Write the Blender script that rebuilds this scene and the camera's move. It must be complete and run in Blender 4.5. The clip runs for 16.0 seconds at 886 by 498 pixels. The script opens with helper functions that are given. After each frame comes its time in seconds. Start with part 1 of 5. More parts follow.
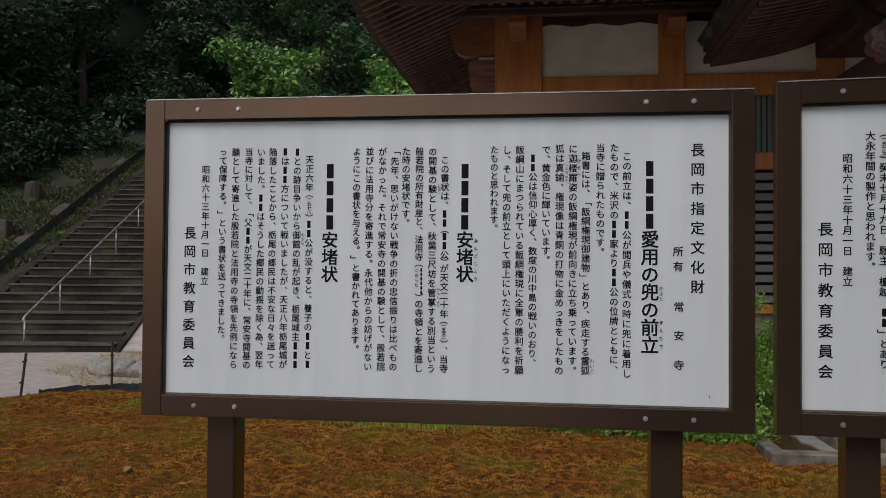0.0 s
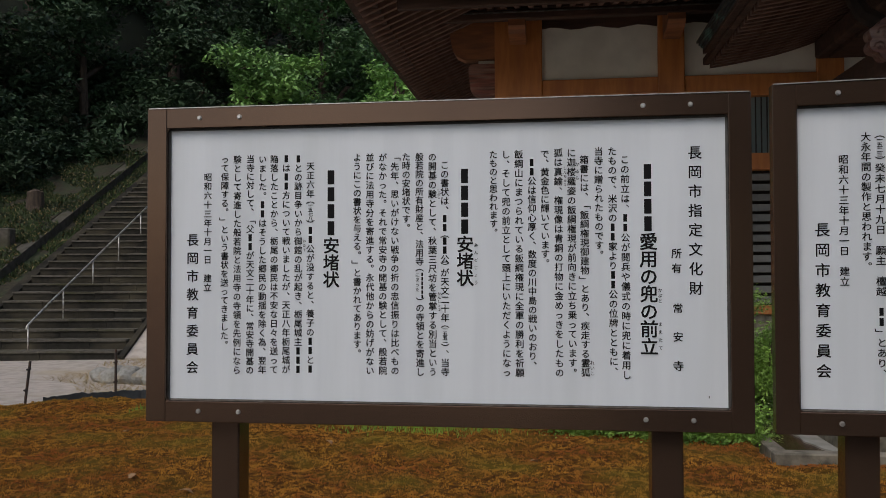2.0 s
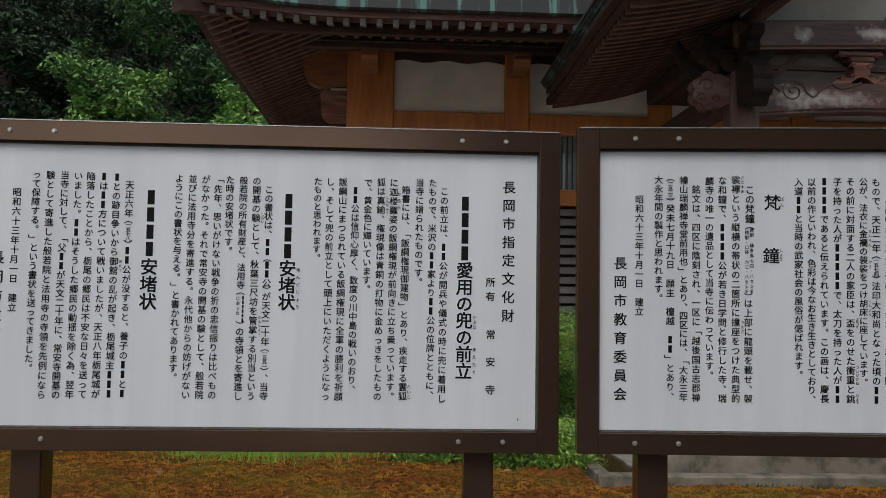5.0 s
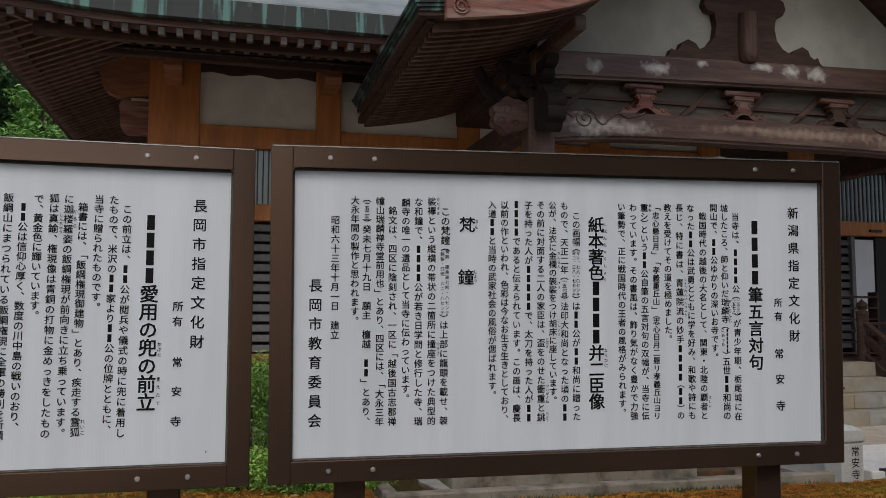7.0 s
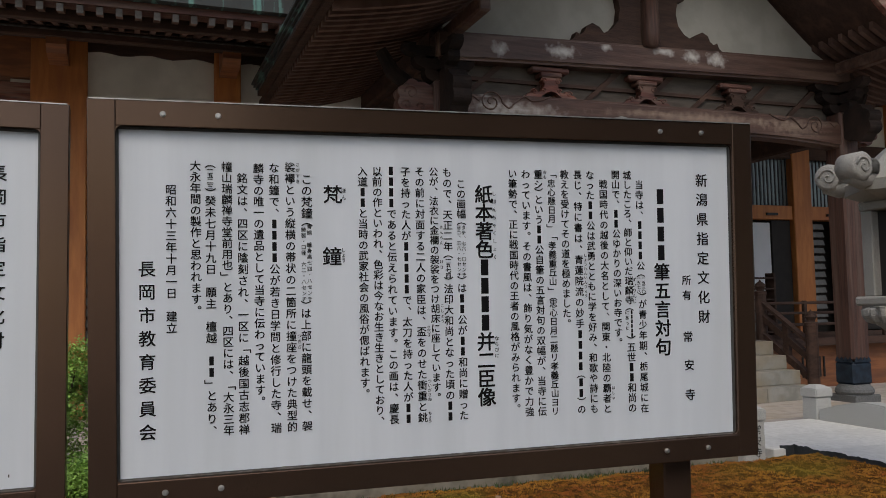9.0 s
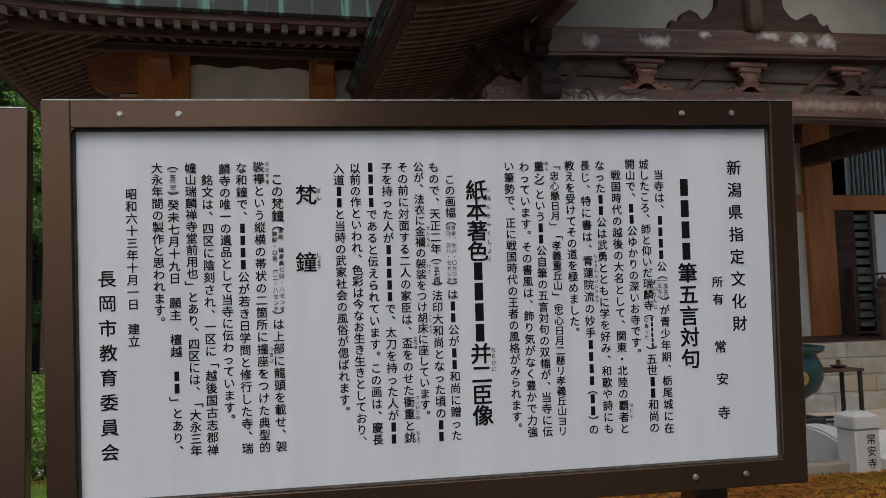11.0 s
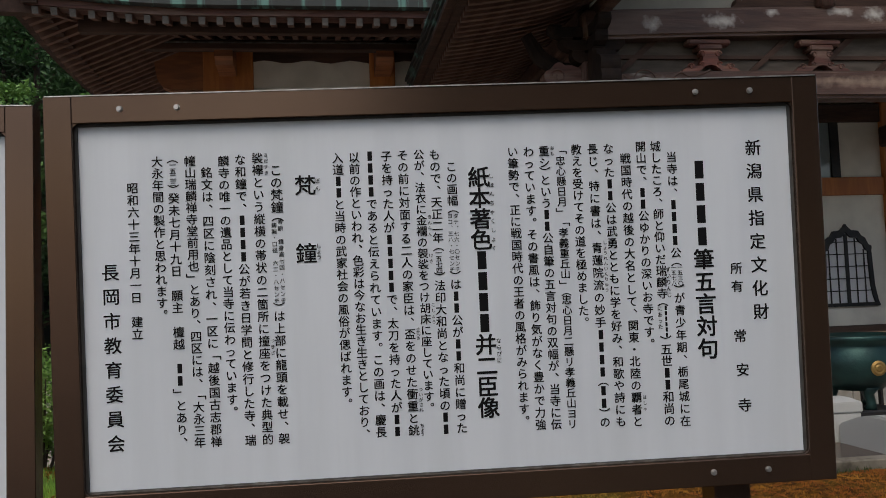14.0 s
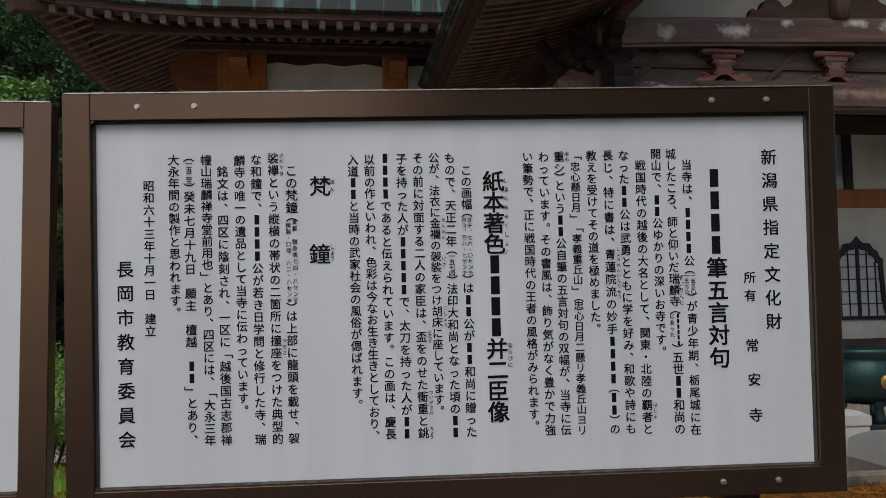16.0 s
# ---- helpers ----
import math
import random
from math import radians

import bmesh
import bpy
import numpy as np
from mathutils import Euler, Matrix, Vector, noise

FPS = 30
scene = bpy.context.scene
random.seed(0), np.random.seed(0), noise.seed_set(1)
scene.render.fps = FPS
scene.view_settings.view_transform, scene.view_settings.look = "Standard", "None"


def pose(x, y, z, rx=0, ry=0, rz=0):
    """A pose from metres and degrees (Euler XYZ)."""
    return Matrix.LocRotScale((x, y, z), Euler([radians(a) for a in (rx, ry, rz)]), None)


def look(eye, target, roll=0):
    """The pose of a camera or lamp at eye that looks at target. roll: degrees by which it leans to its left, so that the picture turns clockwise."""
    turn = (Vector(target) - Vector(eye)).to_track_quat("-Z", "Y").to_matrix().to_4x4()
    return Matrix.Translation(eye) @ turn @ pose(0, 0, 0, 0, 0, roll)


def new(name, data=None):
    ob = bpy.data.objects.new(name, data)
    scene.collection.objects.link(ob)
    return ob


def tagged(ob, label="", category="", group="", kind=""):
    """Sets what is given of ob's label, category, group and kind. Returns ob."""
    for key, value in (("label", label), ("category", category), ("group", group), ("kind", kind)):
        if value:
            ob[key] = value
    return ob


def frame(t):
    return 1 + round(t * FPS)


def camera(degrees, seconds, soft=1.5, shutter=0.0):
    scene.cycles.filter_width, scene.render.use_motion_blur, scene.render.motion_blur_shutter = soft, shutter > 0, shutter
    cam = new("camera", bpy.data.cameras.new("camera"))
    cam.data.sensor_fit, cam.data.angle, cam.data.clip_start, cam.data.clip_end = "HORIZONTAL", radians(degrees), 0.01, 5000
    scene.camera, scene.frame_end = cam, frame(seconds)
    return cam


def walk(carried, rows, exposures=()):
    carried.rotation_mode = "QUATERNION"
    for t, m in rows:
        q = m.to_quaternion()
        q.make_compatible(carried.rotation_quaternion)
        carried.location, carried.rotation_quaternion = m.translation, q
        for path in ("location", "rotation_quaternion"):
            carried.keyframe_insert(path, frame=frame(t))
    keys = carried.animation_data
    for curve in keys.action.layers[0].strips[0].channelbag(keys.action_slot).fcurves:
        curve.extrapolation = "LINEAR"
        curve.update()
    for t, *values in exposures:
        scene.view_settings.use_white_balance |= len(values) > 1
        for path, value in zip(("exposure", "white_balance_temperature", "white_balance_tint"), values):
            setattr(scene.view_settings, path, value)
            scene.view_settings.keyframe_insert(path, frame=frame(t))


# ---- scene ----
cam = camera(55.88, 16.0, 0.45)
PATH = [
    (0.0, pose(1.047, -2.183, 1.600, 91.32, -0.43, 7.27)),
    (0.5, pose(1.052, -2.184, 1.599, 90.78, -0.31, 7.28)),
    (1.0, pose(1.054, -2.191, 1.601, 90.91, -0.15, 7.34)),
    (1.5, pose(1.054, -2.196, 1.601, 91.24, 0.02, 7.37)),
    (2.0, pose(1.054, -2.202, 1.601, 91.58, 0.17, 7.43)),
    (2.5, pose(1.060, -2.203, 1.602, 91.88, 0.13, 7.35)),
    (3.0, pose(1.058, -2.200, 1.603, 92.04, 0.17, 7.10)),
    (3.2, pose(1.058, -2.201, 1.606, 92.04, 0.13, 7.03)),
    (5.3, pose(1.178, -2.261, 1.596, 93.81, -0.98, -4.73)),
    (5.5, pose(1.214, -2.267, 1.603, 93.98, -0.98, -5.90)),
    (6.0, pose(1.306, -2.267, 1.607, 94.42, -0.31, -9.11)),
    (6.5, pose(1.402, -2.245, 1.613, 94.86, -0.20, -12.10)),
    (7.0, pose(1.490, -2.226, 1.614, 94.85, -0.09, -14.51)),
    (7.5, pose(1.552, -2.100, 1.608, 95.14, -0.49, -16.49)),
    (8.0, pose(1.599, -1.998, 1.604, 95.44, -0.79, -18.57)),
    (8.5, pose(1.629, -1.956, 1.606, 95.14, 0.28, -20.47)),
    (9.0, pose(1.681, -1.942, 1.607, 94.01, 1.16, -20.43)),
    (9.2, pose(1.730, -1.935, 1.606, 94.13, 1.54, -19.22)),
    (11.3, pose(2.037, -1.839, 1.621, 94.38, 1.54, -11.50)),
    (11.5, pose(2.071, -1.844, 1.622, 94.50, 1.47, -10.36)),
    (12.0, pose(2.139, -1.850, 1.619, 94.27, 1.87, -8.89)),
    (12.5, pose(2.154, -1.839, 1.615, 93.65, 2.23, -8.12)),
    (13.0, pose(2.149, -1.835, 1.614, 93.38, 2.51, -8.01)),
    (13.5, pose(2.142, -1.830, 1.613, 93.36, 2.43, -8.11)),
    (14.0, pose(2.139, -1.831, 1.614, 93.71, 2.21, -8.14)),
    (14.5, pose(2.137, -1.829, 1.613, 94.06, 1.97, -8.00)),
    (15.0, pose(2.135, -1.827, 1.613, 94.15, 1.60, -7.85)),
    (15.5, pose(2.135, -1.830, 1.613, 94.21, 1.27, -7.74)),
    (16.0, pose(2.130, -1.832, 1.611, 94.05, 1.04, -7.60)),
]
EXPOSURES = [(0.0, -0.24, 6480, 8), (5.0, -0.18, 6450, 8), (9.5, -0.15, 6430, 8), (16.0, -0.24, 6430, 8)]
walk(cam, PATH, EXPOSURES)

# ------------------------------------------------------------------ light
world = bpy.data.worlds.new("sky")
scene.world = world
world.use_nodes = True
wt = world.node_tree
sky = wt.nodes.new("ShaderNodeTexSky")
sky.sky_type = "NISHITA"
sky.sun_disc = False
sky.sun_elevation, sky.sun_rotation = radians(52), radians(200)
sky.dust_density = 4.0
wt.links.new(sky.outputs[0], wt.nodes["Background"].inputs[0])
wt.nodes["Background"].inputs[1].default_value = 0.14

sun_data = bpy.data.lights.new("sun", "SUN")
sun_data.energy, sun_data.angle, sun_data.color = 0.6, radians(30), (1.0, 0.96, 0.9)
sun = new("sun", sun_data)
sun.matrix_world = look((-8, -20, 30), (0, 4, 0))


# ------------------------------------------------------------------ materials
def mat(name, base, rough=0.7, metal=0.0, second=None, scale=4.0, detail=6.0, third=None, scale3=0.6,
        bump=0.2, bump_scale=40.0, stretch=(1, 1, 1), spec=0.5, island=0.0, lo=0.42, hi=0.62, coords="Object"):
    m = bpy.data.materials.new(name)
    m.use_nodes = True
    nt = m.node_tree
    n, l = nt.nodes, nt.links
    b = n["Principled BSDF"]
    b.inputs["Roughness"].default_value = rough
    b.inputs["Metallic"].default_value = metal
    b.inputs["Specular IOR Level"].default_value = spec
    tc = n.new("ShaderNodeTexCoord")
    mp = n.new("ShaderNodeMapping")
    mp.inputs["Scale"].default_value = stretch
    l.new(tc.outputs[coords], mp.inputs[0])
    second = second or [c * 0.75 for c in base]

    def noise_mix(a, col, sc, low, high):
        t = n.new("ShaderNodeTexNoise")
        t.inputs["Scale"].default_value, t.inputs["Detail"].default_value = sc, detail
        l.new(mp.outputs[0], t.inputs["Vector"])
        r = n.new("ShaderNodeMapRange")
        r.inputs["From Min"].default_value, r.inputs["From Max"].default_value = low, high
        l.new(t.outputs["Fac"], r.inputs["Value"])
        x = n.new("ShaderNodeMix")
        x.data_type = "RGBA"
        l.new(r.outputs["Result"], x.inputs[0])
        if isinstance(a, tuple):
            x.inputs[6].default_value = (*a, 1)
        else:
            l.new(a, x.inputs[6])
        x.inputs[7].default_value = (*col, 1)
        return x.outputs[2]

    out = noise_mix(tuple(base), second, scale, lo, hi)
    if third:
        out = noise_mix(out, third, scale3, 0.48, 0.7)
    if island:
        g = n.new("ShaderNodeNewGeometry")
        oi = n.new("ShaderNodeObjectInfo")
        ad = n.new("ShaderNodeMath")
        ad.operation = "ADD"
        l.new(g.outputs["Random Per Island"], ad.inputs[0])
        l.new(oi.outputs["Random"], ad.inputs[1])
        r = n.new("ShaderNodeMapRange")
        r.inputs["From Max"].default_value = 2.0
        r.inputs["To Min"].default_value, r.inputs["To Max"].default_value = 1 - island, 1 + island
        l.new(ad.outputs[0], r.inputs["Value"])
        hs = n.new("ShaderNodeHueSaturation")
        l.new(r.outputs["Result"], hs.inputs["Value"])
        l.new(out, hs.inputs["Color"])
        out = hs.outputs["Color"]
    l.new(out, b.inputs["Base Color"])
    if bump:
        t = n.new("ShaderNodeTexNoise")
        t.inputs["Scale"].default_value, t.inputs["Detail"].default_value = bump_scale, 5
        l.new(mp.outputs[0], t.inputs["Vector"])
        bp = n.new("ShaderNodeBump")
        bp.inputs["Strength"].default_value, bp.inputs["Distance"].default_value = bump, 0.02
        l.new(t.outputs["Fac"], bp.inputs["Height"])
        l.new(bp.outputs[0], b.inputs["Normal"])
    return m


BRONZE = mat("bronze_aluminium", (0.128, 0.079, 0.055), 0.22, 0.75, (0.104, 0.065, 0.046), 3, bump=0.012, bump_scale=160, third=(0.16, 0.10, 0.066), scale3=1.5)
PANEL = mat("white_sheet", (0.70, 0.74, 0.79), 0.38, 0, (0.66, 0.70, 0.75), 2.2, stretch=(6, 1, 0.5), bump=0.015, bump_scale=25, third=(0.63, 0.67, 0.71), scale3=1.3)
GRIME = mat("dried_grime", (0.10, 0.085, 0.07), 0.95, 0, (0.17, 0.16, 0.145), 60, bump=0.3)
INK = mat("black_paint", (0.006, 0.006, 0.007), 0.65, bump=0, spec=0.15)
BOLT = mat("zinc_bolt", (0.55, 0.54, 0.52), 0.4, 0.85, (0.4, 0.38, 0.36), 60, bump=0.1)
GASKET = mat("grey_gasket", (0.05, 0.05, 0.05), 0.7, 0, (0.07, 0.068, 0.064), 30, bump=0.1)
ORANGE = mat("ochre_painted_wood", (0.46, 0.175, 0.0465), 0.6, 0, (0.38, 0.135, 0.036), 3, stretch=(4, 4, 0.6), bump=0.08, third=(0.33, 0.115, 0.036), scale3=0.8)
# darker copy of the ochre paint, the shade below the eaves put into it
OCHRESHADE = mat("shaded_ochre_wood", (0.27, 0.105, 0.04), 0.65, 0, (0.19, 0.072, 0.03), 3, stretch=(0.6, 4, 4), bump=0.12, third=(0.15, 0.06, 0.03), scale3=1.1)
# gable plaster, a darker grey than the hall's panels
GABLEPLASTER = mat("grey_plaster", (0.43, 0.415, 0.36), 0.9, 0, (0.37, 0.355, 0.305), 2.0, bump=0.08, third=(0.33, 0.315, 0.265), scale3=0.6)
PLASTER = mat("white_plaster", (0.74, 0.72, 0.64), 0.85, 0, (0.66, 0.64, 0.57), 2.0, bump=0.08, third=(0.58, 0.56, 0.49), scale3=0.5)
DARKWOOD = mat("dark_weathered_wood", (0.058, 0.033, 0.024), 0.75, 0, (0.042, 0.024, 0.018), 6, stretch=(0.6, 4, 4), bump=0.3, bump_scale=18, third=(0.09, 0.05, 0.036), scale3=1.2, spec=0.3)
REDWOOD = mat("reddish_worn_wood", (0.20, 0.062, 0.04), 0.6, 0, (0.10, 0.035, 0.025), 5, stretch=(0.5, 5, 5), bump=0.3, bump_scale=16, third=(0.30, 0.2, 0.15), scale3=1.4)
WORNWOOD = mat("dark_red_worn_wood", (0.10, 0.035, 0.024), 0.6, 0, (0.055, 0.02, 0.015), 5, stretch=(0.5, 5, 5), bump=0.3, bump_scale=16, third=(0.16, 0.10, 0.075), scale3=1.6)
BEAMWOOD = mat("grey_brown_beam", (0.088, 0.046, 0.033), 0.45, 0, (0.055, 0.029, 0.021), 4, stretch=(0.35, 3, 3), bump=0.3, bump_scale=14, third=(0.15, 0.095, 0.07), scale3=2.1, lo=0.4, hi=0.65, spec=0.4)
COLWOOD = mat("weathered_column", (0.088, 0.04, 0.028), 0.65, 0, (0.05, 0.024, 0.018), 5, stretch=(6, 6, 0.3), bump=0.4, bump_scale=14, third=(0.12, 0.08, 0.06), scale3=1.2)
RAFTER = mat("brown_rafter", (0.14, 0.08, 0.06), 0.8, 0, (0.105, 0.058, 0.043), 5, bump=0.15, island=0.3)
RAFTEREND = mat("pale_rafter_end", (0.105, 0.098, 0.09), 0.85, 0, (0.055, 0.05, 0.0465), 9, bump=0.1, island=0.4)
COPPER = mat("patinated_copper", (0.042, 0.047, 0.047), 0.6, 0, (0.11, 0.225, 0.2), 1.5, stretch=(4.5, 1, 0.10), bump=0.1, lo=0.55, hi=0.63, third=(0.033, 0.031, 0.029), scale3=0.8, spec=0.25)
SLATE = mat("grey_roofing", (0.32, 0.34, 0.34), 0.4, 0.1, (0.22, 0.25, 0.25), 2, stretch=(1, 0.4, 1), bump=0.2)
LOUVER = mat("grey_louver", (0.16, 0.16, 0.15), 0.7, 0, (0.11, 0.11, 0.105), 3, bump=0.1, island=0.15)
IRON = mat("black_iron", (0.02, 0.021, 0.023), 0.5, 0.4, (0.03, 0.028, 0.026), 8, bump=0.1)
BLUEMETAL = mat("blue_black_metal", (0.028, 0.045, 0.07), 0.45, 0.5, (0.02, 0.03, 0.045), 6, bump=0.2)
GRANITE = mat("granite", (0.52, 0.52, 0.49), 0.75, 0, (0.36, 0.36, 0.345), 150, detail=4, bump=0.2, bump_scale=140, third=(0.43, 0.43, 0.40), scale3=2.0)
OLDSTONE = mat("aged_granite", (0.40, 0.385, 0.35), 0.85, 0, (0.23, 0.22, 0.2), 130, detail=5, bump=0.5, bump_scale=130, third=(0.30, 0.285, 0.25), scale3=3.0)
PAVING = mat("pale_paving", (0.72, 0.71, 0.67), 0.75, 0, (0.64, 0.63, 0.59), 12, bump=0.15, third=(0.58, 0.57, 0.53), scale3=1.0, island=0.06)
CONCRETE = mat("stained_concrete", (0.21, 0.185, 0.145), 0.9, 0, (0.085, 0.078, 0.06), 6, bump=0.5, bump_scale=40, third=(0.27, 0.245, 0.2), spec=0.2, scale3=2.2)
STEPSTONE = mat("grey_step_stone", (0.29, 0.285, 0.26), 0.8, 0, (0.21, 0.205, 0.185), 4, bump=0.2, third=(0.27, 0.22, 0.15), scale3=0.9)
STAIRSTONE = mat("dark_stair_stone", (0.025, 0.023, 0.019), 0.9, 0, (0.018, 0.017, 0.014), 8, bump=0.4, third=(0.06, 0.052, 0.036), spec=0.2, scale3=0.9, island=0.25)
# paler than the riser stone
TREAD = mat("pale_stair_stone", (0.105, 0.096, 0.08), 0.9, 0, (0.07, 0.064, 0.052), 7, bump=0.4, third=(0.06, 0.058, 0.035), spec=0.2, scale3=1.3, island=0.25)
STEEL = mat("steel_tube", (0.62, 0.60, 0.57), 0.38, 0.6, (0.22, 0.2, 0.18), 12, bump=0.05)
RUST = mat("rusty_stake", (0.04, 0.033, 0.03), 0.8, 0.2, (0.07, 0.035, 0.02), 20, bump=0.2)
PLASTIC = mat("black_edging", (0.022, 0.025, 0.028), 0.55, 0, (0.04, 0.045, 0.05), 8, bump=0.3)
EARTH = mat("bare_earth", (0.04, 0.034, 0.019), 0.95, 0, (0.02, 0.018, 0.01), 9, bump=0.8, bump_scale=30, third=(0.022, 0.042, 0.013), scale3=1.2)
PLAZA = mat("plaza_concrete", (0.46, 0.41, 0.365), 0.9, 0, (0.36, 0.32, 0.28), 5, bump=0.3, bump_scale=50, third=(0.40, 0.335, 0.24), scale3=0.5)
MOSSBED = mat("moss_bed", (0.165, 0.073, 0.011), 0.95, 0, (0.065, 0.026, 0.007), 24.0, detail=6, bump=1.0, bump_scale=70, third=(0.125, 0.09, 0.012), spec=0.08, scale3=1.3, lo=0.4, hi=0.6)
MOSSTUFT = mat("moss_tuft", (0.41, 0.19, 0.021), 0.9, 0, (0.29, 0.088, 0.013), 2.6, detail=6, bump=0, third=(0.285, 0.20, 0.023), scale3=1.3, lo=0.42, hi=0.58, island=0.4)
# tree greens carry the light: LEAFDARK coloured for forest shade, LEAFLIT for sun
LEAFDARK = mat("shaded_leaves", (0.030, 0.064, 0.026), 0.75, 0, (0.015, 0.034, 0.014), 0.6, bump=0, island=0.5)
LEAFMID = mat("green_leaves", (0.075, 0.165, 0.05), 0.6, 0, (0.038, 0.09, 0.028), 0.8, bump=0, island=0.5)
LEAFLIT = mat("sunlit_leaves", (0.20, 0.37, 0.088), 0.5, 0, (0.10, 0.215, 0.055), 0.9, bump=0, island=0.4)
SHRUB = mat("shrub_leaves", (0.25, 0.42, 0.07), 0.5, 0, (0.12, 0.24, 0.035), 1.5, bump=0, island=0.45)
WEED = mat("dark_weeds", (0.05, 0.08, 0.018), 0.8, 0, (0.02, 0.036, 0.009), 1.5, bump=0, island=0.5)
# sunlight on the far strip is put into this green
GRASS = mat("sunlit_grass_blades", (0.20, 0.36, 0.04), 0.7, 0, (0.12, 0.22, 0.03), 1.5, bump=0, island=0.4)
STRAW = mat("dry_straw", (0.36, 0.27, 0.13), 0.9, 0, (0.25, 0.18, 0.08), 3, bump=0, island=0.4)
DIMBLOCK = mat("hedge", (0.03, 0.05, 0.02), 0.9, 0, (0.015, 0.025, 0.01), 3, bump=0.8, bump_scale=8)
BARK = mat("bark", (0.07, 0.05, 0.035), 0.95, 0, (0.04, 0.03, 0.022), 8, stretch=(3, 3, 0.5), bump=0.8, bump_scale=12)
HILL = mat("forest_floor", (0.022, 0.026, 0.013), 0.95, 0, (0.012, 0.015, 0.009), 0.7, bump=0.8, bump_scale=4)
PATINA = mat("green_bronze", (0.022, 0.06, 0.055), 0.4, 0.6, (0.015, 0.035, 0.034), 3, bump=0.15)
GOLD = mat("dull_gold", (0.33, 0.21, 0.065), 0.4, 0.7, (0.3, 0.19, 0.06), 20, bump=0.2)
SHOJI = mat("white_paper", (0.68, 0.69, 0.71), 0.8, 0, (0.64, 0.65, 0.67), 2, bump=0.02)
# near-black: the dark of unlit hollows is put into this colour
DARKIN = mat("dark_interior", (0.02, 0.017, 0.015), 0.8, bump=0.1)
DEADLEAF = mat("dead_leaf", (0.33, 0.2, 0.1), 0.8, 0, (0.25, 0.14, 0.07), 20, bump=0)
REDBOX = mat("red_box", (0.35, 0.07, 0.03), 0.6, bump=0)



def pale_blooms(m, spots, colour, strength=0.8):
    """Adds chalky weathered blooms and painted highlights round (x, z, half width, half height) places of a beam to the
    material m.
    """
    n, l = m.node_tree.nodes, m.node_tree.links
    b = n["Principled BSDF"]
    out = b.inputs["Base Color"].links[0].from_socket
    tc = n.new("ShaderNodeTexCoord")
    rough = n.new("ShaderNodeTexNoise")
    rough.inputs["Scale"].default_value, rough.inputs["Detail"].default_value = 9.0, 6.0
    l.new(tc.outputs["Object"], rough.inputs["Vector"])
    for (x, z, rx, rz) in spots:
        mp = n.new("ShaderNodeMapping")
        mp.inputs["Location"].default_value = (-x / rx, 0, -z / rz)
        mp.inputs["Scale"].default_value = (1 / rx, 0, 1 / rz)
        l.new(tc.outputs["Object"], mp.inputs[0])
        d = n.new("ShaderNodeVectorMath")
        d.operation = "LENGTH"
        l.new(mp.outputs[0], d.inputs[0])
        ad = n.new("ShaderNodeMath")
        ad.operation = "MULTIPLY_ADD"
        ad.inputs[1].default_value = 2.6
        l.new(rough.outputs["Fac"], ad.inputs[0])
        l.new(d.outputs["Value"], ad.inputs[2])
        r = n.new("ShaderNodeMapRange")
        r.inputs["From Min"].default_value, r.inputs["From Max"].default_value = 1.35, 2.7
        r.inputs["To Min"].default_value, r.inputs["To Max"].default_value = strength, 0.0
        l.new(ad.outputs[0], r.inputs["Value"])
        x_ = n.new("ShaderNodeMix")
        x_.data_type = "RGBA"
        l.new(r.outputs["Result"], x_.inputs[0])
        l.new(out, x_.inputs[6])
        x_.inputs[7].default_value = (*colour, 1)
        out = x_.outputs[2]
    l.new(out, b.inputs["Base Color"])
    return m


UPPERBEAM = pale_blooms(BEAMWOOD.copy(), ((7.3, 5.80, 0.12, 0.10), (8.43, 5.86, 0.24, 0.09), (9.29, 6.0, 0.09, 0.06), (10.49, 6.03, 0.2, 0.06), (11.07, 6.0, 0.16, 0.1), (11.59, 5.98, 0.17, 0.12)), (0.62, 0.6, 0.56))
# lower beam: weathering, with highlights on its scrolls and a bright band coloured in
LOWERBEAM = pale_blooms(BEAMWOOD.copy(), ((7.17, 4.78, 0.34, 0.16), (7.75, 4.8, 0.5, 0.10), (7.0, 5.02, 0.1, 0.06)), (0.5, 0.47, 0.43), 0.6)
LOWERBEAM = pale_blooms(LOWERBEAM, ((11.2, 4.88, 1.5, 0.08), (13.3, 4.84, 0.6, 0.12)), (0.36, 0.27, 0.2), 0.55)
# near-black wood: the porch's shade on brackets and nosings is in the colour
SHADEWOOD = mat("shade_dark_wood", (0.022, 0.015, 0.012), 0.8, 0, (0.014, 0.01, 0.009), 6, bump=0.3, bump_scale=18, third=(0.04, 0.024, 0.018), scale3=1.4, spec=0.2)
DARKSTONE = mat("dark_base_stone", (0.13, 0.135, 0.135), 0.7, 0, (0.09, 0.092, 0.092), 40, bump=0.25, bump_scale=90, third=(0.16, 0.16, 0.155), scale3=2.0)
INFILL = mat("grey_infill_board", (0.10, 0.085, 0.07), 0.8, 0, (0.07, 0.058, 0.048), 4, stretch=(0.6, 3, 3), bump=0.2, spec=0.25)
DARKGROUND = mat("unseen_dark_ground", (0.06, 0.058, 0.055), 0.9, 0, (0.045, 0.044, 0.042), 60, bump=0.5, bump_scale=120, third=(0.075, 0.07, 0.062), scale3=0.7)

glass = bpy.data.materials.new("window_glass")
glass.use_nodes = True
gb = glass.node_tree.nodes["Principled BSDF"]
gb.inputs["Base Color"].default_value = (0.22, 0.27, 0.28, 1)
gb.inputs["Roughness"].default_value = 0.08
gb.inputs["Metallic"].default_value = 0.0
gb.inputs["Specular IOR Level"].default_value = 0.9
